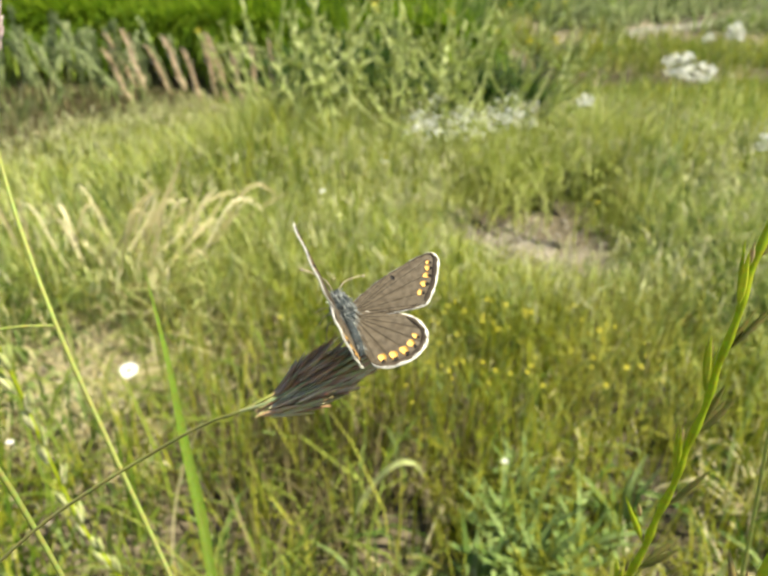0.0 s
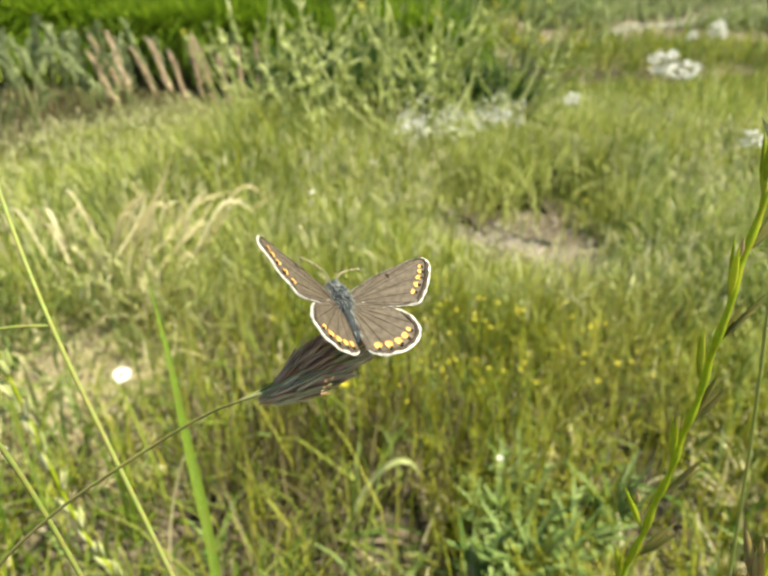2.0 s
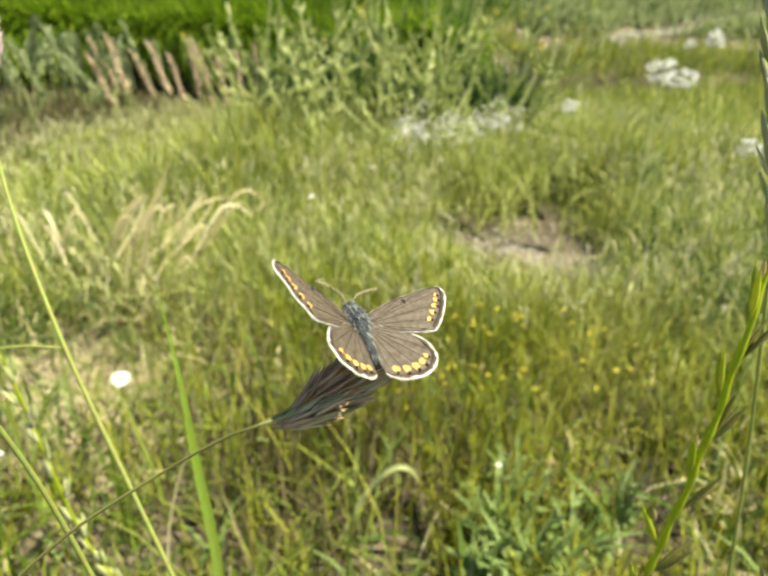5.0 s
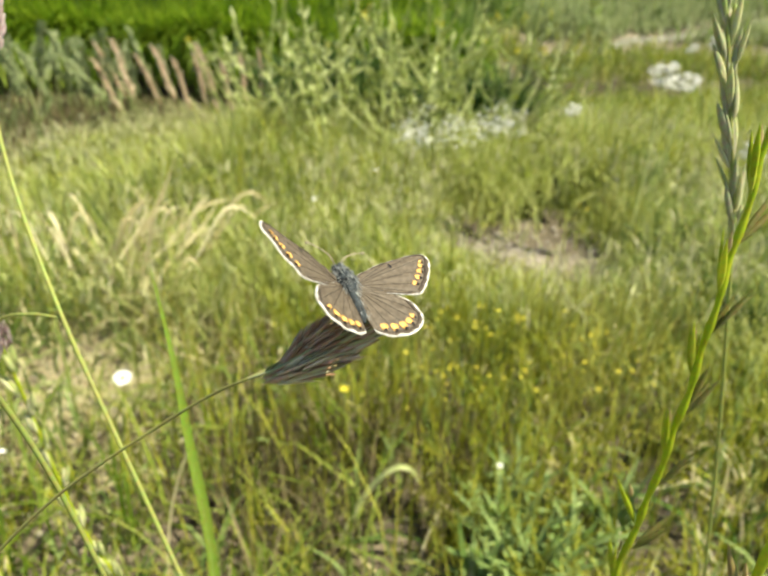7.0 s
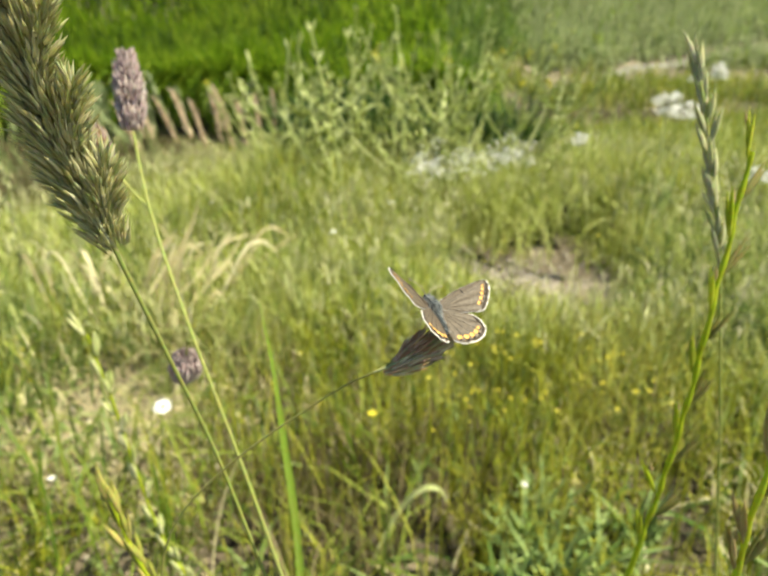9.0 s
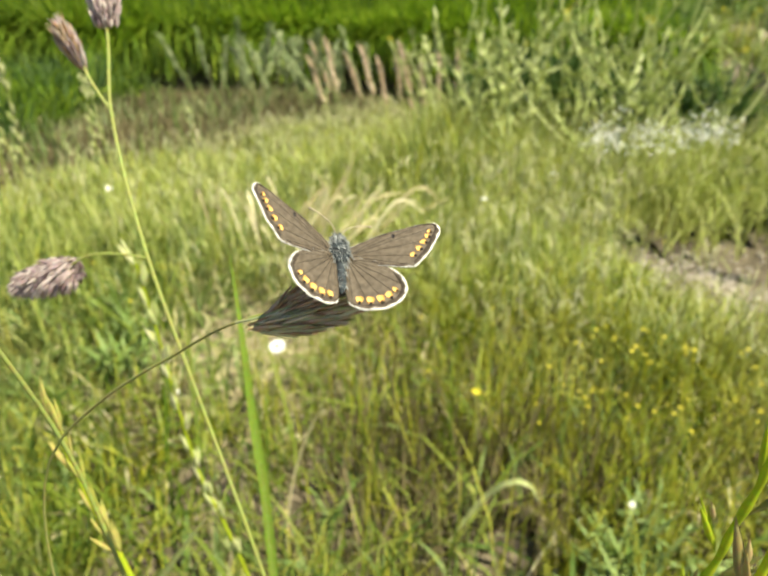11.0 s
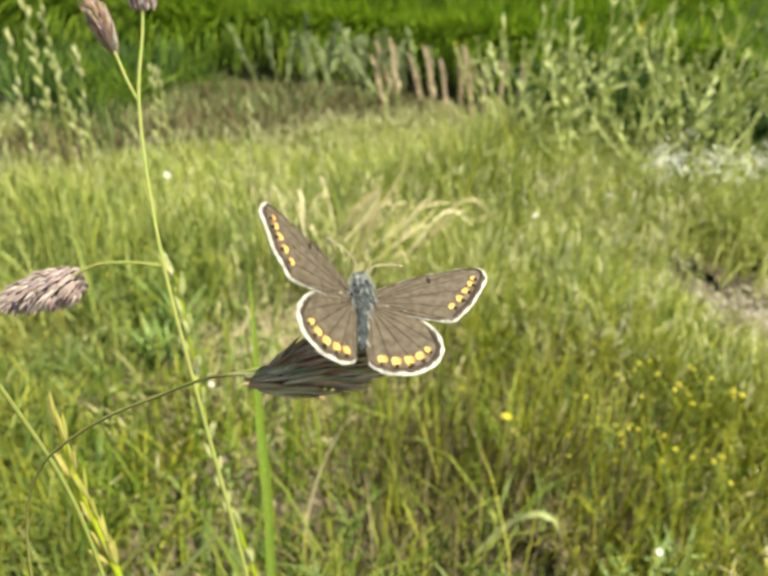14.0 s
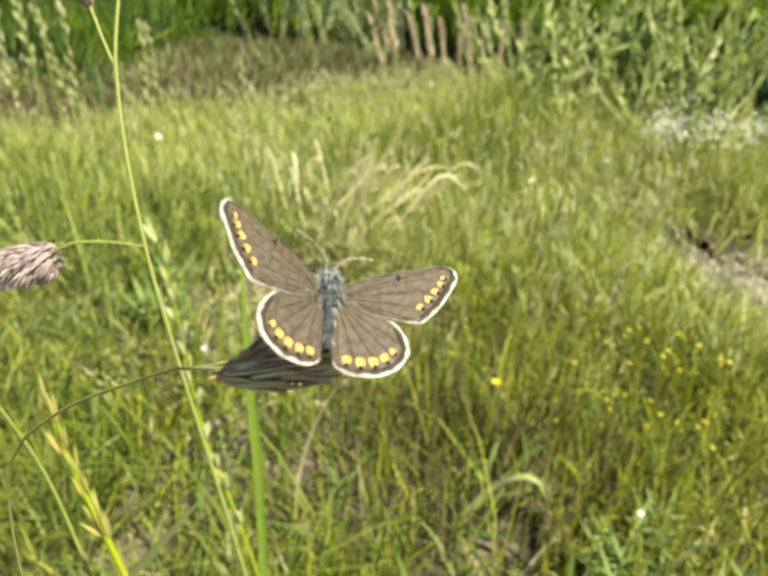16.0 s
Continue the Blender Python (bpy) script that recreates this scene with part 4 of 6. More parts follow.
def turf_shades():
    """Ragged dark lips that stand in for the shade under overhanging turf round the bare soil."""
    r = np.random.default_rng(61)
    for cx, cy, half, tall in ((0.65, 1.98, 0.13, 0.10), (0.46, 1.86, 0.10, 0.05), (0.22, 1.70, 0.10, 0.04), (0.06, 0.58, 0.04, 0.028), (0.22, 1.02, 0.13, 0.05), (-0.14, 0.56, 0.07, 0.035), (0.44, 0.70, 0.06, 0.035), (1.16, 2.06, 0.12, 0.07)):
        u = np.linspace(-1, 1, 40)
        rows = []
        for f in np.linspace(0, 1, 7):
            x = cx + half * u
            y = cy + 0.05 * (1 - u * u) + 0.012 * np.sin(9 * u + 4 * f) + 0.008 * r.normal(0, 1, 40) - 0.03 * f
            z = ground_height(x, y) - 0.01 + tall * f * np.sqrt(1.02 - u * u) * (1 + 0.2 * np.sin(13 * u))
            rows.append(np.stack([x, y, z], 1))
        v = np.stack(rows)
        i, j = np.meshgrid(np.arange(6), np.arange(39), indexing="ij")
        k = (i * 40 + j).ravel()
        tagged(mesh_object("turf_shade", v, np.stack([k, k + 1, k + 41, k + 40], 1), DARK_SHADE), "dark ragged lip standing in for shade under the turf by bare soil", "soil", "", "structure")


turf_shades()


def bank_grass():
    n = 120000
    y = 4.58 + 6.5 * rng.random(n) ** 1.5
    x = (-1.5 * y - 0.5) + (2.7 * y + 1.5) * rng.random(n)
    y = y - 4.3 + foot_line(x)
    field = ramp01(x + 0.2 * patch_noise(x, y, 5, 77), 0.45, 0.85)
    keep = ~((y < foot_line(x) + 1.6) & (field > 0.5)) & ~on_path(x, y)
    x, y = x[keep], y[keep]
    n = len(x)
    h = rng.uniform(0.15, 0.42, n) * (1 + 0.3 * patch_noise(x, y, 2.5, 21))
    w = np.full(n, 0.013) * rng.uniform(0.6, 1.5, n)
    dull = rng.random(n) < 0.9 * ramp01(x - 0.12 * (y - 4.3) + 0.5 * patch_noise(x, y, 2, 23), -0.1, 0.7)
    deep = ~dull & (rng.random(n) < 0.08 + 0.38 * (patch_noise(x, y, 3.5, 28) > 0.15))
    dull &= ~deep
    for s, name, material, label in ((deep, "dark_bank_grass", DEEP, "dark green tufts on the grassy bank"), (~dull & ~deep, "bank_grass", BANK, "tall bright green grass covering the bank"), (dull & (x < 1.3), "rough_grass", COOL, "rough grey-green grass on the far bank"), (dull & (x >= 1.3), "far_grass", GREYPLUME, "pale grey-green grass of the far field")):
        blades(name, x[s], y[s], h[s], w[s], 0.8, material, label, toward=-1.6)


bank_grass()


def bank_fringe():
    """Grass that hangs over the stepped edge of the bank, rank grass at its near end, and dark undergrowth that stands
    in for the shade behind the weeds.
    """
    n = 9000
    x = rng.uniform(-5.0, 0.7, n)
    y = foot_line(x) + rng.uniform(0.16, 0.34, n)
    z = 0.30 + 0.08 * rng.random(n) - 0.10 * ramp01(x, 0.2, 0.8)
    blades("bank_fringe", x, y, rng.uniform(0.16, 0.40, n) * (1 + 0.4 * patch_noise(x, y, 4, 24)), rng.uniform(0.008, 0.018, n), 1.5, BANK, "long grass hanging over the edge of the bank", toward=-1.6, z=z)
    n = 26000
    x, y = rng.uniform(-4.6, -1.9, n), rng.uniform(1.7, 4.2, n)
    keep = (brown_zone(x, y) < 0.3) & (x + 2.35 + 0.44 * (y - 1.95) < 0.1) & (y < foot_line(x) + 0.1)
    x, y = x[keep], y[keep]
    n = len(x)
    dark = rng.random(n) < 0.35 + 0.45 * (patch_noise(x, y, 4, 25) > 0.1)
    h = rng.uniform(0.14, 0.36, n) * (1 + 0.35 * patch_noise(x, y, 3, 26))
    for s, name, material in ((~dark, "rank_grass", BANK), (dark, "dark_rank_grass", DEEP)):
        blades(name, x[s], y[s], h[s], rng.uniform(0.007, 0.014, s.sum()), 0.9, material, "rank green grass at the near end of the bank")
    # undergrowth whose dark colour carries the shade of the gaps between the weeds
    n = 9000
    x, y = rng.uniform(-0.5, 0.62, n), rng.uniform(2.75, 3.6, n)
    blades("thicket", x, y, rng.uniform(0.18, 0.46, n) * (1 + 0.4 * patch_noise(x, y, 6, 27)), rng.uniform(0.008, 0.02, n), 0.8, DEEP, "dark green undergrowth with the shade behind the tall weeds put into its colour", "undergrowth")


bank_fringe()


# ---- flowers and weeds of the meadow ----
def petal_flower(name, label, n, length, width, core, petal_mat, core_mat, stem_h, group, cup=0.25):
    """A flower on a thin stem: petals round a domed centre. Its base is at the origin."""
    ob = holder(name, label, "flower", group=group)
    tube("stem", [(0, 0, 0), (0.004, 0.002, stem_h * 0.5), (0, 0, stem_h)], [0.0011, 0.0009, 0.0008], STALK, ob, 5)
    s = np.array([0, 0.3, 0.65, 0.9, 1.0])
    wide = np.array([0.35, 0.85, 1.0, 0.7, 0.25])
    v = np.concatenate([np.stack([sgn * wide * width / 2, core * 0.6 + s * length, cup * length * s**1.5 - 0.0 * s], 1) for sgn in (-1, 1)])
    v = np.concatenate([v, v + [0, 0, -0.0004]])
    q = [[i, i + 1, i + 6, i + 5] for i in range(4)] + [[i + 10, i + 15, i + 16, i + 11] for i in range(4)]
    me = None
    for k in range(n):
        m = Matrix.Translation((0, 0, stem_h)) @ Matrix.Rotation(2 * math.pi * k / n, 4, "Z")
        if me is None:
            first = mesh_object("petal", v, np.array(q), petal_mat, ob, smooth=True)
            me, first.matrix_basis = first.data, m
        else:
            child("petal", me, ob, m)
    a = np.linspace(0, np.pi / 2, 5)
    tube("flower_centre", np.stack([0 * a, 0 * a, stem_h + 0.5 * core * np.sin(a)], 1), core * np.cos(a) + 1e-5, core_mat, ob, 10)
    return ob


def settle(ob, x, y, z, top, tilt=(0, 0), turn=0.0, size=1.0):
    """Stand a plant built with its head at height top so that the head is at z."""
    m = pose(x, y, z, tilt[0], tilt[1], turn)
    ob.matrix_basis = m @ Matrix.Translation((0, 0, -top * size))
    ob.scale = (size,) * 3


def meadow_flowers():
    big = petal_flower("white_daisy", "white daisy with a yellow centre among dry grass", 16, 0.012, 0.0056, 0.0036, WHITE, YELLOW, 0.15, "white daisies", 0.05)
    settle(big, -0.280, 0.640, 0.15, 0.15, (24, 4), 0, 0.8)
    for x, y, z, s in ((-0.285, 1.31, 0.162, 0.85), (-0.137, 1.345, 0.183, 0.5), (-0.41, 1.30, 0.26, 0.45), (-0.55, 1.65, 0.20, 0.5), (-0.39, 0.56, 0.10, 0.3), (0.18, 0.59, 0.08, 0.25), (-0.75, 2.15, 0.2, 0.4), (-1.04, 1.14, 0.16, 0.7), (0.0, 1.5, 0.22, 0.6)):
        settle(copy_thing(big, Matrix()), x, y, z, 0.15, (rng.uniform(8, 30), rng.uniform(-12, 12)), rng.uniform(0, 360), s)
    cup = petal_flower("yellow_flower", "small yellow flower on a thin stem in the grass", 5, 0.0055, 0.0060, 0.0022, YELLOW, YELLOW, 0.13, "yellow meadow flowers", 0.55)
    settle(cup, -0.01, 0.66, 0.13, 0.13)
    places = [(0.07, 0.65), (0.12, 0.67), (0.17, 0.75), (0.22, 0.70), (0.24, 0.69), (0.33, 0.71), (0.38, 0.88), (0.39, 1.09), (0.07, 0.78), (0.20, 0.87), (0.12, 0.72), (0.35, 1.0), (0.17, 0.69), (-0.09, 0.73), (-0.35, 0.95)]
    places += [(rng.normal(0.14, 0.16), rng.normal(0.88, 0.16)) for _ in range(34)] + [(rng.uniform(0.10, 0.42), rng.uniform(0.70, 0.92)) for _ in range(48)] + [(rng.uniform(-1.0, 0.5), rng.uniform(1.1, 2.2)) for _ in range(30)] + [(rng.uniform(-0.9, -0.4), rng.uniform(0.7, 1.0)) for _ in range(8)]
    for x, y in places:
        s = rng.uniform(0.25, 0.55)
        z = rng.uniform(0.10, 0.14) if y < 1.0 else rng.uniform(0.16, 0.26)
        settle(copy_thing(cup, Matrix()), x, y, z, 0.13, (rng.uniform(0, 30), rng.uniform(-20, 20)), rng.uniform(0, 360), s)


meadow_flowers()


def umbel(name, label, group, top, spread, rays, seed):
    """A stalk whose rays end in clusters of small white florets."""
    r = np.random.default_rng(seed)
    ob = holder(name, label, "flower", group=group)
    tube("stem", [(0, 0, 0), (0.01, 0.004, top * 0.5), (0, 0, top - 0.03)], [0.003, 0.0024, 0.0018], WEED, ob, 6)
    heads = []
    for _ in range(rays):
        a, d = r.uniform(0, 6.28), spread * math.sqrt(r.random())
        tip = np.array([d * math.cos(a), d * math.sin(a), top + 0.01 - 0.25 * d + r.normal(0, 0.014)])
        tube("ray", [(0, 0, top - 0.03), tip * [0.6, 0.6, 1] - [0, 0, 0.01], tip], [0.0011, 0.0008, 0.0006], WEED, ob, 4)
        n = 34
        c = tip + r.normal(0, 1, (n, 3)) * [0.008, 0.008, 0.004]
        u = r.normal(0, 1, (n, 3)) * [1, 1, 0.35]
        u /= np.linalg.norm(u, axis=1, keepdims=True)
        w = np.cross(u, r.normal(0, 1, (n, 3)))
        w /= np.linalg.norm(w, axis=1, keepdims=True)
        k = 0.0034
        v = np.stack([c + u * k, c + w * k, c - u * k, c - w * k], 1).reshape(-1, 3)
        heads.append(v)
    v = np.concatenate(heads)
    tagged(mesh_object("flower_head", v, np.arange(len(v)).reshape(-1, 4), WHITE, ob), kind="stuff")
    return ob


def umbels():
    a = umbel("white_umbel", "white flat-topped umbel flower on a green stalk", "white umbels", 0.45, 0.036, 14, 5)
    settle(a, 0.715, 1.60, 0.455, 0.45)
    for x, y, z, s in ((0.75, 1.59, 0.445, 0.7), (0.585, 1.99, 0.325, 0.62), (0.98, 1.95, 0.535, 0.6), (1.05, 1.98, 0.55, 0.5), (0.95, 1.93, 0.52, 0.4), (0.80, 1.25, 0.34, 0.55), (1.10, 1.70, 0.42, 0.6)):
        ob = copy_thing(a, pose(x, y, z - 0.45 * s, rng.uniform(-8, 8), rng.uniform(-8, 8), rng.uniform(0, 360)))
        ob.scale = (s, s, s)
    # a low drift of small white flowers
    n = 110
    x, y = 0.255 + 0.185 * np.sin(rng.uniform(-1.5, 1.5, n)) + 0.02 * rng.normal(0, 1, n), rng.normal(1.84, 0.05, n)
    y = y + 0.35 * (x - 0.1)
    z = 0.25 + 0.022 * rng.normal(0, 1, n) + 0.08 * x
    c = np.stack([x, y, z], 1)
    v = []
    for k in range(6):
        u, w = rng.normal(0, 1, (n, 3)), rng.normal(0, 1, (n, 3))
        u /= np.linalg.norm(u, axis=1, keepdims=True)
        w = np.cross(u, w)
        w /= np.linalg.norm(w, axis=1, keepdims=True)
        cc = c + rng.normal(0, 0.008, (n, 3))
        v.append(np.stack([cc + u * 0.0038, cc + w * 0.0038, cc - u * 0.0038, cc - w * 0.0038], 1))
    v = np.concatenate(v).reshape(-1, 3)
    tagged(mesh_object("white_flower_drift", v, np.arange(len(v)).reshape(-1, 4), WHITE), "drift of tiny white flowers in the grass", "flowers", "", "stuff")


umbels()


def strap(line, width, normal=(0, 0, 1), fold=0.25):
    """A leaf strip along a line, folded along its middle, with a thin edge."""
    line = np.asarray(line, float)
    along = np.gradient(line, axis=0)
    side = np.cross(along, normal)
    side /= np.linalg.norm(side, axis=1, keepdims=True) + 1e-9
    up = np.cross(side, along)
    up /= np.linalg.norm(up, axis=1, keepdims=True) + 1e-9
    width = np.broadcast_to(width, len(line))[:, None]
    rows = np.stack([line - side * width / 2 + up * width * fold, line, line + side * width / 2 + up * width * fold], 1)
    n = len(line)
    v = np.concatenate([rows.reshape(-1, 3), (rows - up[:, None] * 0.00015).reshape(-1, 3)])
    i, j = np.meshgrid(np.arange(n - 1), np.arange(2), indexing="ij")
    k = (i * 3 + j).ravel()
    top = np.stack([k, k + 1, k + 4, k + 3], 1)
    return v, np.concatenate([top, top[:, ::-1] + 3 * n])


def straw_tuft():
    """Bleached arching blades of a dry tussock."""
    r = np.random.default_rng(4)
    tuft = holder("straw_tuft", "bleached dry grass tussock with arching blades", "grass tuft", pose(-0.52, 1.14, 0.0))
    for k in range(46):
        x0, y0 = r.normal(0.0, 0.062), np.clip(r.normal(0, 0.10), -0.08, 0.2)
        a = r.choice([r.normal(0.1, 0.45), r.normal(2.9, 0.6)], p=[0.86, 0.14])
        reach, rise = r.uniform(0.08, 0.21), r.uniform(0.08, 0.24)
        wx, wy = math.cos(a), math.sin(a) * 0.6 + 0.5
        drop = r.choice([r.uniform(0.9, 1.3), r.uniform(0.6, 0.85)], p=[0.6, 0.4])
        pts = smooth_line([(x0, y0, 0), (x0 + 0.38 * reach * wx, y0 + 0.38 * reach * wy, rise * 0.52), (x0 + 0.78 * reach * wx, y0 + 0.78 * reach * wy, rise * 0.92), (x0 + reach * wx, y0 + reach * wy, rise * drop)], 5)
        s = np.linspace(0, 1, len(pts))
        v, q = strap(pts, r.uniform(0.004, 0.0095) * np.minimum(1, 3 * (1.02 - s)), (0.3, -0.8, 0.5))
        mesh_object("straw", v, q, STRAW, tuft)


straw_tuft()


def weed(seed, height):
    """A tall branching weed: stem, side branches with narrow leaves, yellow flowers at some tips."""
    r = np.random.default_rng(seed)
    ob = holder("tall_weed", "tall pale-green branching weed with small yellow flowers", "plant", group="tall weeds")
    lean = r.normal(0, 0.08, 2)
    stem = smooth_line([(0, 0, 0), (lean[0] * 0.4, lean[1] * 0.4, height * 0.45), (lean[0], lean[1], height)], 8)
    tube("stem", stem, np.linspace(0.008, 0.0035, len(stem)), WEED, ob, 6)
    tips = [stem[-1]]
    rods = [stem[4:]]
    leaves_v, leaves_q, count = [], [], 0
    for k in range(7):
        f = r.uniform(0.2, 0.7)
        base = stem[int(f * (len(stem) - 1))]
        a, length = r.uniform(0, 6.28), height * (1 - f) * r.uniform(0.5, 0.9) + 0.06
        out = np.array([math.cos(a), math.sin(a), 0]) * length * 0.72
        line = smooth_line([base, base + out * 0.6 + [0, 0, length * 0.35], base + out + [0, 0, length * 0.85]], 5)
        tube("branch", line, np.linspace(0.0055, 0.0026, len(line)), WEED, ob, 5)
        tips.append(line[-1])
        rods.append(line[1:])
    for rod in rods:
        ways = np.gradient(rod, axis=0)
        for p, way in zip(rod[::2], ways[::2]):
            for _ in range(4):
                b = r.uniform(0, 6.28)
                w = np.array([math.cos(b), math.sin(b), r.uniform(0.0, 0.5)]) * 0.55 + way / (np.linalg.norm(way) + 1e-9) * r.uniform(0.4, 1.1)
                size = r.uniform(0.016, 0.05)
                v, q = strap([p, p + w * size * 0.5, p + w * size], np.array([0.005, 0.013, 0.001]), (0.4, -0.6, 0.6))
                leaves_v.append(v)
                leaves_q.append(q + count)
                count += len(v)
    mesh_object("foliage", np.concatenate(leaves_v), np.concatenate(leaves_q), WEED, ob)
    for tip in tips[1:2]:
        n = 6
        c = tip + r.normal(0, 0.006, (n, 3))
        u = r.normal(0, 1, (n, 3)) * 0.006
        w = np.cross(u, r.normal(0, 1, (n, 3)))
        w *= 0.006 / (np.linalg.norm(w, axis=1, keepdims=True) + 1e-9)
        v = np.stack([c + u, c + w, c - u, c - w], 1).reshape(-1, 3)
        mesh_object("blossom", v, np.arange(4 * n).reshape(-1, 4), YELLOW, ob)
    return ob


def weeds():
    makes = [weed(40 + k, h) for k, h in enumerate((0.66, 0.58, 0.76, 0.62))]
    spots = [(-0.16, 2.05), (0.30, 2.25), (0.05, 2.25), (-0.35, 2.3), (0.16, 2.15), (0.46, 2.5), (-0.22, 2.6), (0.3, 2.7), (-0.05, 2.8), (-0.5, 2.7), (0.62, 2.9), (0.0, 2.5), (-0.12, 2.35), (0.2, 2.6), (0.24, 2.4), (-0.5, 2.4), (0.5, 2.3)]
    for k, (x, y) in enumerate(spots):
        m = pose(x, y, float(ground_height(x, y)) - 0.01, rng.uniform(-6, 6), rng.uniform(-10, 10), rng.uniform(0, 360))
        if k < 4:
            makes[k].matrix_basis = m
        else:
            copy_thing(makes[k % 4], m)


weeds()


def plume(seed, material, name, label, group):
    """A reed-like grass: a stalk that ends in a feathery spike."""
    r = np.random.default_rng(seed)
    ob = holder(name, label, "grass", group=group)
    line = smooth_line([(0, 0, 0), (0.01, 0, 0.2), (-0.03, 0, 0.33)], 6)
    tube("stalk", line, np.linspace(0.003, 0.0015, len(line)), WEED, ob, 5)
    n = 130
    s = r.random(n)
    c = np.stack([-0.02 - 0.10 * s, r.normal(0, 0.006, n), 0.25 + 0.24 * s], 1) + r.normal(0, 1, (n, 3)) * (0.0065 * np.sin(np.pi * np.clip(s, 0.08, 1)))[:, None]
    w = np.stack([-0.5 + r.normal(0, 0.3, n), r.normal(0, 0.3, n), np.ones(n)], 1) * 0.030
    side = np.cross(w, r.normal(0, 1, (n, 3)))
    side *= 0.005 / np.linalg.norm(side, axis=1, keepdims=True)
    v = np.stack([c - side, c + side, c + w], 1).reshape(-1, 3)
    mesh_object("plume", v, np.arange(3 * n).reshape(-1, 3), material, ob)
    return ob


def plumes():
    a = plume(1, PINK, "pink_plume_grass", "feathery plume grass with faded pink heads", "pink plume grasses")
    b = plume(2, GREYPLUME, "green_plume_grass", "feathery plume grass with pale green heads", "green plume grasses")
    a.matrix_basis = pose(-0.90, 3.1, -0.14, 0, 14)
    b.matrix_basis = pose(-1.75, 3.2, -0.12)
    for k in range(17):
        x, y = rng.uniform(-1.55, -0.78), rng.uniform(2.95, 3.4)
        z, tilt, lean, turn = rng.uniform(-0.19, -0.04), rng.uniform(-8, 8), rng.uniform(-20, 10), rng.uniform(-30, 30)
        if k < 11:
            x = -1.32 + 0.8 * (x + 1.55)
            copy_thing(a, pose(x, y, z, tilt, lean * 0.5 + 34 * (x + 1.32), turn))
        else:
            copy_thing(b, pose(x - 0.45, y, z + 0.04, tilt, lean, turn))
    for k in range(26):
        x, y = rng.uniform(-2.25, -0.9), rng.uniform(3.0, 3.7)
        copy_thing(b, pose(x, y, rng.uniform(-0.12, 0.04), rng.uniform(-10, 10), rng.uniform(-10, 25), rng.uniform(0, 360)))


plumes()


def leafy_herb(seed):
    """A low rosette with feathery blue-green leaves."""
    r = np.random.default_rng(seed)
    ob = holder("leafy_herb", "low herb with soft blue-green leaves", "plant", group="leafy herbs")
    for k in range(13):
        a, length = r.uniform(0, 6.28), r.uniform(0.045, 0.095)
        w = np.array([math.cos(a), math.sin(a), 0])
        line = smooth_line([(0, 0, 0), w * length * 0.25 + [0, 0, length * 0.55], w * length * 0.65 + [0, 0, length * r.uniform(0.85, 1.2)]], 5)
        s = np.linspace(0, 1, len(line))
        v, q = strap(line, 0.0075 * np.sin(np.pi * np.clip(s, 0.1, 0.97)), (0, 0, 1), 0.2)
        vs, qs, c = [v], [q], len(v)
        for i in (2, 4, 6):
            for sgn in (-1, 1):
                side = np.cross(w, [0, 0, 1]) * sgn + w * 0.6
                v2, q2 = strap([line[i], line[i] + side * 0.010, line[i] + side * 0.019 + [0, 0, 0.003]], np.array([0.003, 0.005, 0.001]))
                vs.append(v2)
                qs.append(q2 + c)
                c += len(v2)
        mesh_object("leaf", np.concatenate(vs), np.concatenate(qs), BLUISH, ob)
    return ob


def herbs():
    kinds = [leafy_herb(k) for k in (70, 71, 72)]
    for k in range(23):
        if k < 10:
            x, y = rng.normal(0.20, 0.05), rng.normal(0.535, 0.04)
        else:
            x, y = rng.uniform(-0.95, -0.55), rng.uniform(0.55, 1.1)
        m = pose(x, y, float(ground_height(x, y)), rng.uniform(-12, 12), rng.uniform(-12, 12), rng.uniform(0, 360))
        if k < 3:
            kinds[k].matrix_basis = m
        else:
            copy_thing(kinds[k % 3], m)


herbs()


def curled_leaf():
    ob = holder("arched_grass", "pale green grass leaf bent over in an arch", "grass", pose(0.05, 0.56, 0.0))
    line = smooth_line([(-0.055, -0.02, 0), (-0.040, -0.008, 0.033), (-0.021, 0, 0.068), (-0.002, 0.002, 0.090), (0.010, 0.004, 0.095), (0.022, 0.006, 0.091), (0.034, 0.008, 0.070)], 6)
    s = np.linspace(0, 1, len(line))
    v, q = strap(line, 0.0062 * np.minimum(1, 4 * (1.02 - s)), (0.2, -0.7, 0.6), 0.2)
    mesh_object("leaf", v, q, WEED, ob)


curled_leaf()


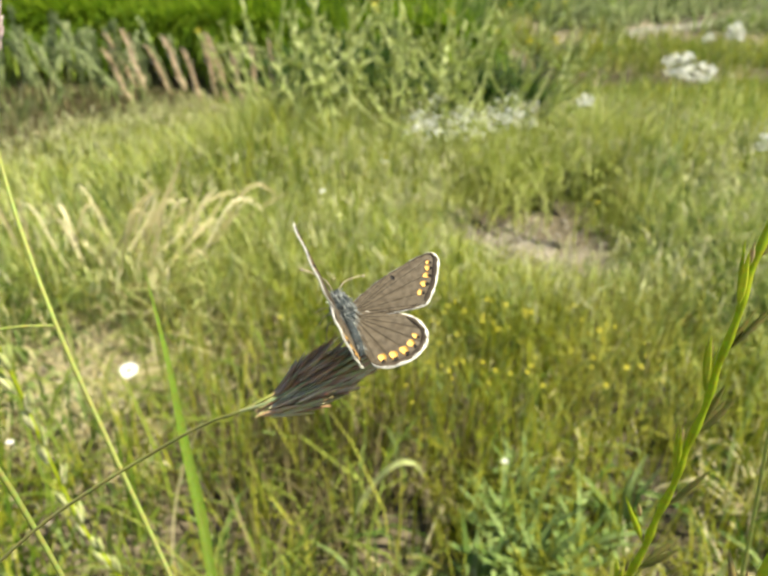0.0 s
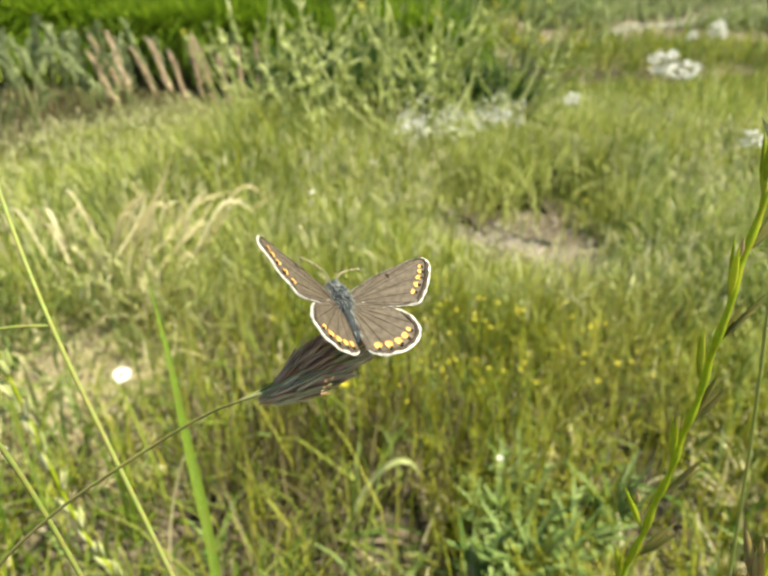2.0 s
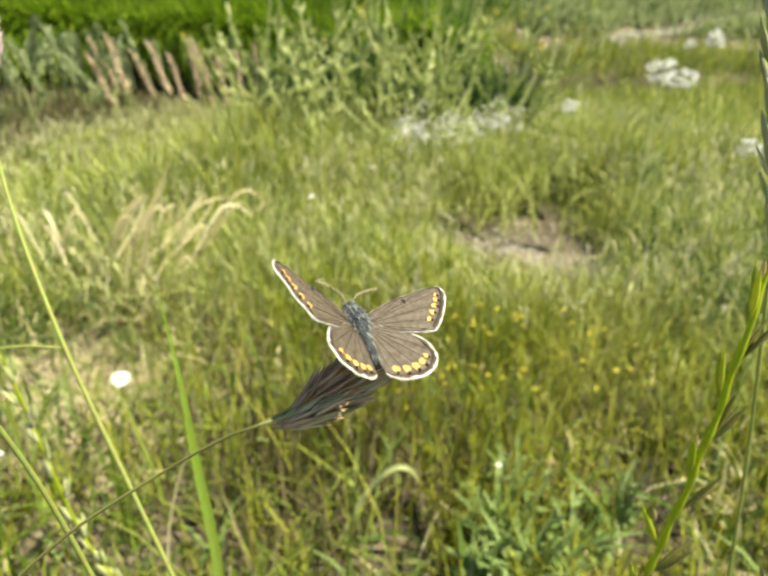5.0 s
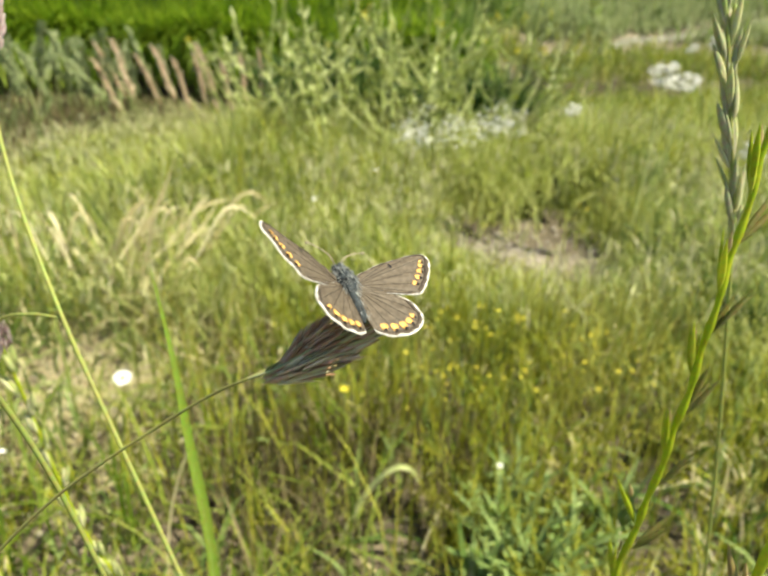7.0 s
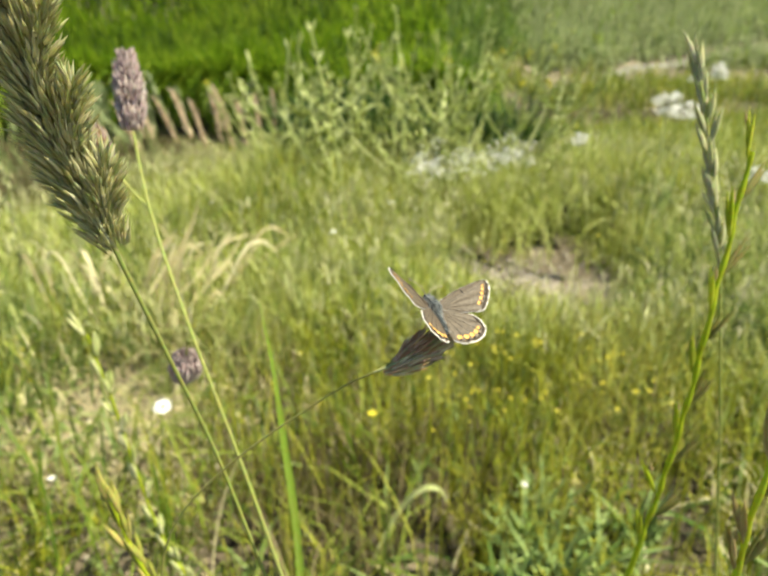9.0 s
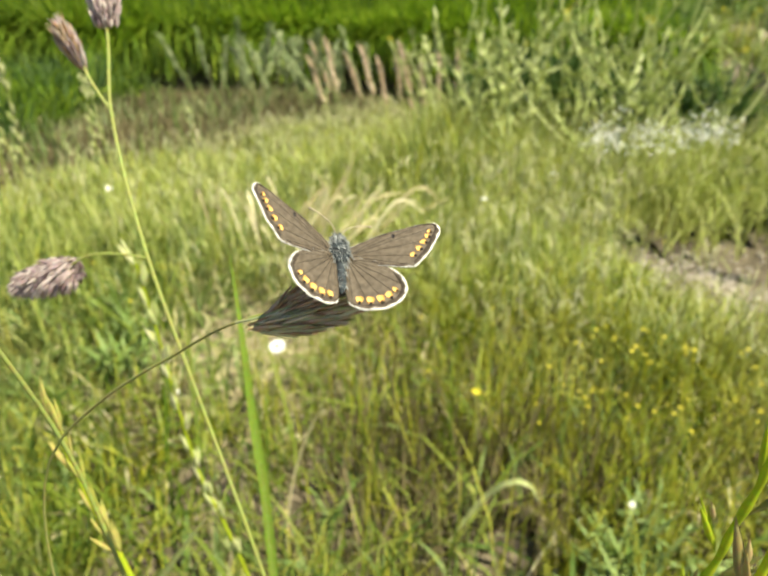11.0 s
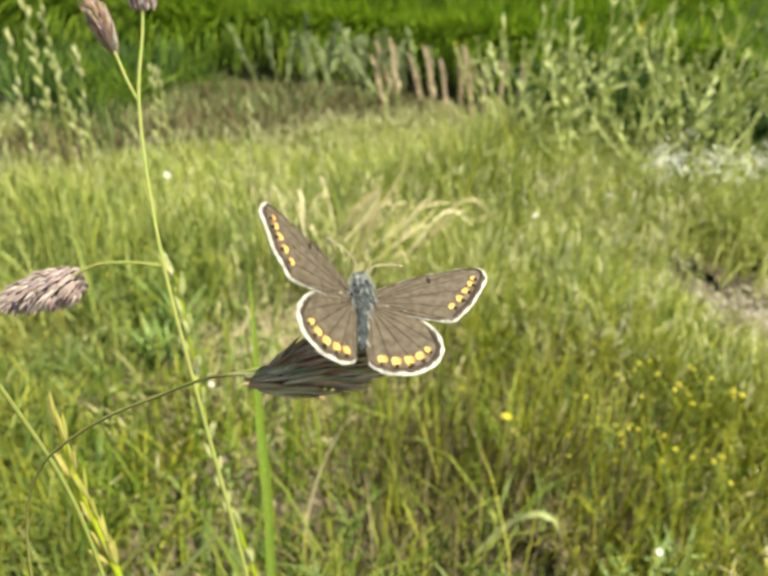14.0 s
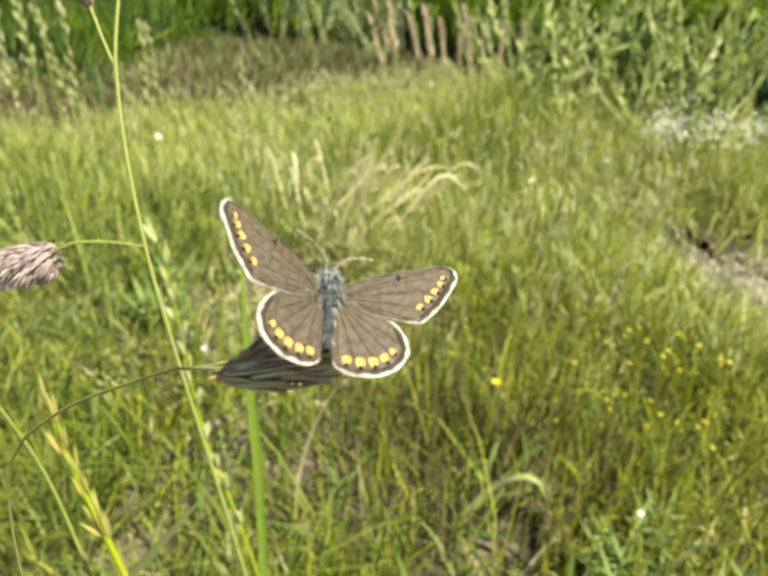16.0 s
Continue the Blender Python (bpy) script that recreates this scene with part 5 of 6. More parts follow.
# ---- the near grasses ----
def stem_with_spikelets(name, label, line, stem_mat, mats, r0, r1, count, span, length, width, splay, zig=0.0, tips=None, far_splay=None):
    """A rye-like spike: a stem whose upper part carries seed scales left and right in turn. The line runs from tip to root."""
    ob = holder(name, label, "grass")
    pts = smooth_line(np.array(line)[::-1], 24 if zig else 10)
    total = np.r_[0, np.cumsum(np.linalg.norm(np.diff(pts, axis=0), axis=1))]
    turn = (total[-1] - total) / span * count * np.pi
    pts[:, 0] += zig * np.sin(turn) * (total > total[-1] - span)
    tube("stem", pts, np.linspace(r0, r1, len(pts)) * (1 + (0.18 * np.cos(2 * turn) if zig else 0)), stem_mat, ob, 7)
    r = np.random.default_rng(len(line) * 7 + count)
    total = np.r_[0, np.cumsum(np.linalg.norm(np.diff(pts, axis=0), axis=1))]
    scales = [spindle_mesh("spikelet", length, width, width * 0.55, m, 0.4, 6, 7, 0.06) for m in mats]
    tip_mesh = spindle_mesh("spikelet_tip", length * 0.40, width * 0.75, width * 0.5, tips, 0.4, 6, 6) if tips else None
    for k in range(count):
        at = total[-1] - span * (k + 0.3) / count
        i = int(np.searchsorted(total, at))
        p, way = pts[min(i, len(pts) - 1)], pts[min(i, len(pts) - 1)] - pts[max(i - 2, 0)]
        way = way / np.linalg.norm(way)
        side = np.array([1.0, 0.15, 0.0]) * (1 if k % 2 else -1) + r.normal(0, 0.25, 3)
        way2 = way + side * (far_splay if far_splay and k % 2 else splay) * r.uniform(0.75, 1.25)
        way2 /= np.linalg.norm(way2)
        for q in range(3):
            w3 = way2 + r.normal(0, 0.10, 3)
            w3 /= np.linalg.norm(w3)
            child("spikelet", scales[(k if tips else k + (q == 2)) % len(scales)], ob, along_pose(p + side * r0 * 0.7 + w3 * length * 0.12 * q, w3, r.uniform(0, 3)))
        if tip_mesh and k % 2 == 0:
            child("spikelet_tip", tip_mesh, ob, along_pose(p + way2 * length * 0.78, way2 + 0.2 * way, r.uniform(0, 3)))
    return ob


def head_mesh(name, axis, count, length, width, splay, fat, mats, seed, parent, label="", droop=0.0, jag=0.25, blunt=0.10):
    """A flower head of many slim scales round an axis, joined into one mesh."""
    r = np.random.default_rng(seed)
    axis = np.asarray(axis, float)
    along = np.gradient(axis, axis=0)
    along /= np.linalg.norm(along, axis=1, keepdims=True)
    rings, sides = 6, 5
    t = np.linspace(0, 1, rings)
    rad = np.sin(np.pi * t**0.72) * 0.5 + 0.05 * (1 - t)
    a = np.arange(sides) * 2 * np.pi / sides
    unit = np.stack([rad[:, None] * np.cos(a), np.repeat(t[:, None], sides, 1), 0.6 * rad[:, None] * np.sin(a)], -1).reshape(-1, 3)
    i, j = np.meshgrid(np.arange(rings - 1), np.arange(sides), indexing="ij")
    k = (j + 1) % sides
    quads = np.stack([i * sides + j, i * sides + k, (i + 1) * sides + k, (i + 1) * sides + j], -1).reshape(-1, 4)
    verts, faces, slots = [], [], []
    for n in range(count):
        u = r.random() ** 0.9
        f = u * (len(axis) - 1)
        c = min(int(f), len(axis) - 2)
        mid = axis[c] + (axis[c + 1] - axis[c]) * (f - c)
        out = r.normal(0, 1, 3)
        out -= along[c] * (out @ along[c])
        out /= np.linalg.norm(out)
        far = math.sqrt(r.random())
        radius = fat * math.sin(math.pi * min(0.93, blunt + (0.88 - blunt) * u)) * far
        way = along[c] + out * splay * (0.3 + far) + np.array([0, 0, -droop]) + r.normal(0, 0.06, 3)
        way /= np.linalg.norm(way)
        side = np.cross(way, r.normal(0, 1, 3))
        side /= np.linalg.norm(side)
        size = length * r.uniform(1 - jag, 1 + jag)
        frame3 = np.stack([side * width, way * size, np.cross(side, way) * width])
        verts.append(unit @ frame3 + out * (0.10 * size * (unit[:, 1:2] ** 2)) + mid + out * radius - along[c] * size * 0.3)
        faces.append(quads + n * rings * sides)
        slots.append(np.full(len(quads), r.integers(len(mats)), np.int32))
    ob = mesh_object(name, np.concatenate(verts), np.concatenate(faces), mats[0], parent, label, True)
    for m in mats[1:]:
        ob.data.materials.append(m)
    ob.data.polygons.foreach_set("material_index", np.concatenate(slots))
    return tagged(ob, label, kind="stuff")


BRIGHT_GRASS = stem_with_spikelets("bright_ryegrass", "bright yellow-green ryegrass spike with pale-tipped scales", RYE_BRIGHT_LINE, BRIGHT, [BRIGHT, DARKGLUME], 0.0008, 0.00065, 13, 0.125, 0.0110, 0.0013, 0.24, zig=0.00022, tips=TIPGLUME, far_splay=0.62)
GREY_GRASS = stem_with_spikelets("grey_ryegrass", "grey-green ryegrass spike with closed scales", RYE_GREY_LINE, STALK, [GREYRYE, GREYRYE, PALERYE], 0.0005, 0.0004, 21, 0.064, 0.0095, 0.0016, 0.13)
LOW_GRASS = stem_with_spikelets("tipped_ryegrass", "yellow-green ryegrass spike with dark-tipped scales", RYE_LOW_LINE, BRIGHT, [TIPGLUME, DARKGLUME], 0.0008, 0.0006, 7, 0.075, 0.0120, 0.0016, 0.26, zig=0.0002, tips=TIPGLUME, far_splay=0.55)
PALE_GRASS = stem_with_spikelets("pale_ryegrass", "pale ryegrass spike beaded with whitish scales", RYE_PALE_LINE, BRIGHT, [PALERYE], 0.0012, 0.0006, 20, 0.23, 0.012, 0.0034, 0.14)
YELLOW_GRASS = stem_with_spikelets("yellow_ryegrass", "ripening yellow ryegrass spike", RYE_YELLOW_LINE, BRIGHT, [YELLOWRYE], 0.0012, 0.0006, 22, 0.10, 0.0100, 0.0017, 0.06)
PALE_GRASS.matrix_basis = pose(*RYE_PALE_ROOT)


def far_stalks():
    """Tall ryegrass stalks that stand over the meadow."""
    r = np.random.default_rng(12)
    first = stem_with_spikelets("meadow_ryegrass", "tall pale ryegrass stalk standing over the meadow", [(0.03, 0, 0.5), (0.02, 0, 0.38), (0.008, 0, 0.2), (0, 0, 0)], STALK, [PALERYE], 0.0022, 0.0012, 14, 0.20, 0.018, 0.005, 0.22)
    tagged(first, group="meadow ryegrass stalks")
    tops = [(-0.87, 0.72, 0.56, -9), (-0.89, 0.70, 0.49, -12), (-0.83, 0.77, 0.47, -8), (-0.86, 0.74, 0.60, -6), (-1.02, 0.86, 0.45, -14), (-0.96, 1.05, 0.42, -10), (-0.75, 1.12, 0.36, -6), (-1.10, 1.2, 0.40, -12)]
    for k, (x, y, z, lean) in enumerate(tops):
        m = pose(x, y, z, r.uniform(-5, 5), lean, r.uniform(-25, 25)) @ Matrix.Translation((-0.03, 0, -0.5))
        if k:
            copy_thing(first, m)
        else:
            first.matrix_basis = m


far_stalks()


def cocksfoot_plants():
    ob = holder("cocksfoot", "slender cocksfoot grass with mauve flower heads on side stalks", "grass")
    line = smooth_line(np.array(COCKSFOOT_LINE)[::-1], 10)
    tube("stem", line, np.linspace(0.00065, 0.0004, len(line)), STALK, ob, 7)
    L = np.array(COCKSFOOT_LINE)
    top, neck, fork, node = L[0], L[1], L[2], L[3]
    head_mesh("flower_head", np.linspace(neck - [0, 0, 0.001], top + [0.002, 0, 0.002], 12), 900, 0.0034, 0.0010, 0.22, 0.0044, [MAUVE], 31, ob, "mauve flower head", blunt=0.25)
    bud = fork + np.array([-0.0185, 0.0156, 0.0092])
    tube("side_stalk", smooth_line([fork, fork + (bud - fork) * 0.5 + [0, 0, -0.001], bud], 5), 0.00045, STALK, ob, 5)
    head_mesh("side_head", np.linspace(bud, bud + np.array([-0.0028, -0.003, 0.0115]), 8), 260, 0.0050, 0.0009, 0.16, 0.0024, [MAUVE, MAUVE, PURPLE], 32, ob, "mauve bud-like flower head")
    shoot = tube("side_stalk", smooth_line([(0, 0, 0), (-0.0085, 0, 0.0019), (-0.017, 0, 0.0019), (-0.0235, 0, -0.001)], 6), 0.00035, STALK, ob, 5)
    shoot.matrix_basis = Matrix.Translation(node)
    nod = smooth_line([(-0.0223, 0, -0.0019), (-0.0315, 0, -0.0034), (-0.0415, 0, -0.0053)], 6)
    head_mesh("flower_head", nod, 1300, 0.0032, 0.00075, 0.45, 0.0046, [MAUVE], 33, shoot, "mauve nodding flower head", 0.75, blunt=0.3)
    near = holder("cocksfoot_near", "large buff-green cocksfoot flower head on a smooth stalk", "grass")
    line = smooth_line(np.array(COCKSFOOT_NEAR_LINE)[::-1], 10)
    tube("stem", line, np.linspace(0.00045, 0.0004, len(line)), STALK, near, 7)
    N = np.array(COCKSFOOT_NEAR_LINE)
    spine = smooth_line([N[2] + [0, 0, 0.001], N[1], N[0], 2 * N[0] - N[1]], 6)
    head_mesh("flower_head", spine, 1000, 0.0042, 0.00064, 0.30, 0.0038, [BUFF, BUFF, BUFF, GREYRYE], 34, near, "buff-green bristly flower head", blunt=0.25)
    for k, c in enumerate((0, 1, 3, 5, 7, 9, 11, 13)):
        lean = np.array([0.0062 if k % 2 else -0.0040, -0.001, 0.0005])
        head_mesh("side_head", np.linspace(spine[c], spine[c + 4] + lean, 6), 210, 0.0036, 0.00060, 0.34, 0.0024, [BUFF, BUFF, PALERYE, GREYRYE], 36 + k, near, "pale cluster of scales", blunt=0.2)
    return ob, near, shoot


COCKSFOOT, COCKSFOOT_NEAR, SIDE_SHOOT = cocksfoot_plants()


def leaf_thing(name, label, line, width, material, taper=2.5):
    ob = holder(name, label, "grass")
    pts = smooth_line(np.array(line)[::-1], 8)
    s = np.linspace(0, 1, len(pts))
    v, q = strap(pts, width * np.minimum(1, taper * (1.01 - s)), (0.75, -0.65, 0.2), 0.22)
    mesh_object("leaf_blade", v, q, material, ob, smooth=False)
    tube("midrib", pts[:-2] - np.array([0.75, -0.65, 0.2]) * 0.0001, np.linspace(0.05, 0.02, len(pts) - 2) * width, PALERYE, ob, 5)
    return ob


BROAD_BLADE = leaf_thing("broad_grass", "broad upright green grass blade with a pointed tip", BLADE_LINE, 0.0037, BLADE, 2.0)
DRY_LEAF = leaf_thing("dry_grass_shoot", "dry buff grass leaf leaning in the meadow", DRY_BLADE_LINE, 0.0026, STRAW, 4)
DRY_LEAF.matrix_basis = pose(*DRY_BLADE_ROOT)
PALE_BLADE = leaf_thing("pale_grass", "pale grey-green grass blade leaning low", PALE_BLADE_LINE, 0.0075, WEED, 1.6)
PALE_BLADE.matrix_basis = pose(*PALE_BLADE_ROOT)


def perch_grass():
    """The bent stalk with the dark flower head on which the butterfly sits; the origin is its root."""
    ob = holder("perch_grass", "bent cocksfoot stalk with a dark purple flower head", "grass")
    seat = HEAD_REST
    bends = [(-0.058, -0.010, -0.110), (-0.051, -0.005, -0.042), (-0.040, -0.004, -0.0305), (-0.030, -0.004, -0.0222), (-0.024, -0.0038, -0.0178), (-0.0195, -0.0045, -0.0142), (-0.0155, -0.0052, -0.0112), (-0.0112, -0.0066, -0.0082), (-0.0030, -0.0010, -0.0056)]
    line = smooth_line([(0, 0, 0), (0.006, 0.010, 0.25)] + [tuple(seat + b) for b in bends], 10)
    tube("stem", line, np.linspace(0.00027, 0.00017, len(line)), STEMDARK, ob, 7)
    shift = np.array([0.0005, 0.0, 0.0])
    clusters = (
        ((-0.0090, -0.0060, -0.0082), (-0.0050, -0.0030, -0.0070), (0.0020, 0.0018, -0.0040), 300, 0.0017),
        ((-0.0078, -0.0050, -0.0074), (-0.0060, -0.0036, -0.0056), (-0.0036, -0.0018, -0.0040), 80, 0.0007),
        ((-0.0080, -0.0054, -0.0088), (-0.0040, -0.0024, -0.0086), (0.0016, 0.0014, -0.0066), 230, 0.0013),
    )
    for k, (a, b, c, n, fat) in enumerate(clusters):
        head_mesh("flower_cluster", smooth_line([seat + shift + a, seat + shift + b, seat + shift + c], 8), n, 0.0044, 0.00066, 0.07, fat, [PURPLE, PURPLE, PURPLE, OLIVEGLUME, BUFF] if k != 1 else [PURPLE, PURPLE, BUFF], 51 + k, ob, "purple-brown and olive bristly scales")
    tube("rib", smooth_line([seat + [-0.0112, -0.0066, -0.0082], seat + [-0.0082, -0.0066, -0.0069], seat + [-0.0040, -0.0048, -0.0050]], 6), np.linspace(0.00020, 0.00010, 13), GREYRYE, ob, 6)
    return ob


PERCH = perch_grass()


# ---- the butterfly ----
MM = 0.001
FORE = [(0, 1.9), (2.2, 2.9), (5.0, 3.9), (8.0, 4.6), (10.8, 5.0), (12.4, 4.7), (12.75, 3.9), (12.1, 2.2), (10.9, 0.3), (9.6, -1.2), (8.6, -1.95), (7.4, -1.9), (5.0, -1.4), (2.0, -0.9), (0, -0.7)]
HIND = [(0, 0.7), (2.1, 0.2), (4.3, -0.8), (6.0, -2.1), (7.1, -3.8), (7.2, -5.3), (6.5, -6.6), (5.0, -7.6), (3.2, -7.9), (1.5, -7.7), (0.2, -7.0), (-0.3, -5.2), (-0.3, -2.6)]


def wing(parent, name, outline, sign, margin, thin, base, spots, dot, label, lift):
    """A wing as a pleated sheet fanned out from its root, with fringe, orange spots and veins as parts."""
    edge = smooth_line([(x, y, 0) for x, y in outline], 7)[:, :2]
    root = np.array(base)
    rings = np.linspace(0, 1, 12)
    a = np.arctan2(edge[:, 1] - root[1], edge[:, 0] - root[0])
    grid = root + (edge - root)[None] * rings[:, None, None]
    pleat = 0.05 * np.sin(a * 24)[None] * (rings * (1 - 0.4 * rings))[:, None]
    belly = 0.5 * (rings * (1 - rings))[:, None] * np.ones(len(edge))[None]
    v = np.stack([sign * grid[..., 0], grid[..., 1], pleat + belly + lift], -1).reshape(-1, 3) * MM
    n = len(edge)
    i, j = np.meshgrid(np.arange(len(rings) - 1), np.arange(n - 1), indexing="ij")
    k = (i * n + j).ravel()
    q = np.stack([k, k + 1, k + n + 1, k + n], 1)
    ob = mesh_object(name, v, q, WING, parent, label, True)
    thick = ob.modifiers.new("thickness", "SOLIDIFY")
    thick.thickness, thick.offset = 0.05 * MM, 0.0
    # white fringe round the outer margin
    lo, hi = margin
    idx = np.arange(int(lo * (n - 1)), int(hi * (n - 1)) + 1)
    e = edge[idx]
    tang = np.gradient(e, axis=0)
    out = np.stack([tang[:, 1], -tang[:, 0]], 1)
    out /= np.linalg.norm(out, axis=1, keepdims=True)
    if ((e - root) * out).sum() < 0:
        out = -out
    m = np.linspace(0, 1, len(idx))
    frac = idx / (n - 1)
    wide = (0.21 if name == "forewing" else 0.27) * np.clip((frac - thin) * 14 + 0.3, 0.3, 1) * np.minimum(1, 8 * (1 - m) + 0.25) * (1 + 0.34 * np.sin(np.arange(len(idx)) * 0.9) + 0.14 * np.sin(np.arange(len(idx)) * 2.3))
    if name == "forewing":
        wide = wide * np.clip((0.80 - frac) * 14 + 0.35, 0.30, 1)
    z = 0.10 * np.sin(a[idx] * 24) * 0.6 + lift
    ins, outs = e - out * (0.80 * wide)[:, None], e + out * (0.25 * wide)[:, None]
    rim = np.concatenate([np.stack([sign * p[:, 0], p[:, 1], z + dz], 1) for p, dz in ((ins, 0.09), (outs, 0.04), (outs, -0.05), (ins, -0.10))]) * MM
    c = len(idx)
    s = np.arange(c - 1)
    fr = np.concatenate([np.stack([b * c + s, b * c + s + 1, d * c + s + 1, d * c + s], 1) for b, d in ((0, 1), (1, 2), (2, 3))])
    mesh_object("fringe", rim, fr, FRINGE, ob, "white fringe")
    deep = e - out * (0.25 + 0.50 * np.clip((frac - thin) * 9, 0, 1) * np.minimum(1, 6 * (1 - m)) * np.clip((0.80 - frac) * 12 + 0.4, 0.0, 1) ** (name == "forewing"))[:, None]
    band = np.concatenate([np.stack([sign * p[:, 0], p[:, 1], z + dz], 1) for p, dz in ((e - out * 0.12, 0.07), (deep, 0.13), (deep, 0.0))]) * MM
    fb = np.concatenate([np.stack([q2 * c + s, q2 * c + s + 1, d * c + s + 1, d * c + s], 1) for q2, d in ((0, 1), (1, 2))])
    mesh_object("margin", band, fb, MARGIN, ob, "darker brown wing margin")

    def patch(nm, x, y, rx, ry, turn, material, height):
        t = np.arange(12) * 2 * np.pi / 12
        r = 1 + 0.14 * np.sin(3 * t + x * 5)
        px, py = rx * r * np.cos(t), ry * r * np.sin(t)
        c2, s2 = math.cos(turn), math.sin(turn)
        X, Y = x + px * c2 - py * s2, y + px * s2 + py * c2
        zz = lift + 0.12 + height
        vv = np.concatenate([np.stack([sign * X, Y, np.full(12, zz)], 1), np.stack([sign * X, Y, np.full(12, zz - 0.12)], 1), [[sign * x, y, zz + 0.02]]]) * MM
        tri = [[24, i2, (i2 + 1) % 12] for i2 in range(12)]
        side = [[i2, (i2 + 1) % 12, 12 + (i2 + 1) % 12, 12 + i2] for i2 in range(12)]
        mesh_object(nm, vv, [np.array(tri), np.array(side)], material, ob)

    for x, y, rx, ry, turn in spots:
        x, y = x * 1.03, y * (1.05 if name == "hindwing" else 1.03)
        tall = 1.25 if name == "hindwing" else 1.0
        patch("orange_spot", x, y, rx * 0.80, ry * 0.88 * tall, turn, ORANGE, 0.03)
        ox, oy = math.sin(turn), -math.cos(turn)
        patch("dark_spot", x + ox * ry * 0.80 * tall, y + oy * ry * 0.80 * tall, rx * 0.36, ry * 0.52, turn, INK, 0.09)
    if dot:
        patch("dark_spot", dot[0], dot[1], 0.22, 0.42, 0.1, INK, 0.06)
    for f in np.linspace(0.08, 0.92, 9):
        tip = edge[int(f * (n - 1))]
        t = np.linspace(0.08, 0.97, 7)
        p = root + (tip - root) * t[:, None]
        ln = np.stack([sign * p[:, 0], p[:, 1], lift + 0.5 * t * (1 - t) + 0.035], 1) * MM
        tube("vein", ln, np.linspace(0.05, 0.03, 7) * MM, VEIN, ob, 4)
    return ob


def butterfly():
    ob = holder("butterfly", "small brown butterfly with orange spots and white-fringed wings", "butterfly")
    y = np.linspace(-5.2, 3.2, 40)
    r = np.where(y < -0.6, 0.50 + 0.16 * np.sin((y + 5.2) / 4.6 * np.pi) - 0.35 * np.clip((-4.4 - y) / 0.8, 0, 1), 0.78 + 0.68 * np.sin((y + 0.6) / 3.8 * np.pi))
    line = np.stack([0 * y, y, 0.35 + 0.25 * np.sin((y + 5.2) / 8.4 * np.pi)], 1) * MM
    tube("body", line, r * MM, BODY, ob, 14, "dark grey-blue body")
    a = np.linspace(-1.5, 1.5, 11)
    tube("head", np.stack([0 * a, 3.6 + 0.75 * np.sin(a), 0 * a + 0.45], 1) * MM, (0.80 * np.cos(a) + 0.01) * MM, BODY, ob, 12)
    for s in (-1, 1):
        tube("eye", np.stack([s * (0.55 + 0.28 * np.sin(a)), 0 * a + 3.75, 0 * a + 0.5], 1) * MM, (0.42 * np.cos(a) + 0.005) * MM, EYE_BLACK, ob, 10)
        ant = smooth_line([(s * 0.35, 4.2, 0.7), (s * 1.2, 5.2, 1.3), (s * 2.5, 5.8, 1.6), (s * 4.0, 6.2, 1.8), (s * 4.7, 6.3, 1.8)], 5) * MM
        m = len(ant)
        tube("antenna", ant, np.r_[np.full(m - 5, 0.075), 0.10, 0.15, 0.18, 0.15, 0.03] * MM, ANTENNA, ob, 6)
    rr = np.random.default_rng(9)
    n = 1100
    yy = rr.uniform(-5.0, 4.2, n)
    yy = np.where(rr.random(n) < 0.86, rr.uniform(-0.6, 4.2, n), yy)
    ang = rr.uniform(-0.3, math.pi + 0.3, n)
    rad = np.interp(yy, [-5, -0.6, 1.2, 3, 4.2], [0.45, 0.66, 1.36, 1.05, 0.6])
    base = np.stack([rad * np.cos(ang), yy, 0.5 + rad * np.sin(ang)], 1)
    way = np.stack([np.cos(ang) * 0.6, rr.normal(-0.7, 0.5, n), np.sin(ang) * 0.6], 1) * rr.uniform(0.5, 1.2, n)[:, None]
    side = rr.normal(0, 0.036, (n, 3))
    v = np.stack([base - side, base + side, base + way], 1).reshape(-1, 3) * MM
    mesh_object("fur", v, np.arange(3 * n).reshape(-1, 3), FUR, ob, "blue-grey fur")
    for s in (-1, 1):
        for py, k in ((2.4, 1.0), (1.6, 0.4), (0.8, -0.6)):
            tube("leg", smooth_line([(s * 0.5, py, -0.2), (s * 1.5, py + k * 0.6, -1.2), (s * 1.1, py + k * 1.4, -2.6), (s * 1.0, py + k * 1.8, -3.2)], 4) * MM, 0.07 * MM, ANTENNA, ob, 5)
    fore_spots = [(10.95, 3.45, 0.36, 0.32, 0.9), (10.6, 2.7, 0.46, 0.42, 0.9), (10.0, 1.8, 0.52, 0.46, 0.9), (9.25, 0.85, 0.54, 0.46, 0.9), (8.4, -0.1, 0.50, 0.42, 0.85)]
    hind_spots = [(5.55, -4.95, 0.38, 0.36, 0.7), (4.8, -5.65, 0.56, 0.50, 0.45), (3.75, -6.1, 0.60, 0.54, 0.2), (2.5, -6.2, 0.60, 0.54, 0.0), (1.25, -6.0, 0.58, 0.50, -0.15)]
    wings = []
    for s in (-1, 1):
        hw = wing(ob, "hindwing", HIND, s, (0.08, 0.88), 0.20, (0.2, 0.2), hind_spots, None, "brown hindwing with orange crescents", 0.10)
        fw = wing(ob, "forewing", FORE, s, (0.04, 0.97), 0.33, (0.2, 0.8), fore_spots, (6.5, 3.34), "brown forewing with an orange spot row", -0.10)
        wings.append((s, fw, hw))
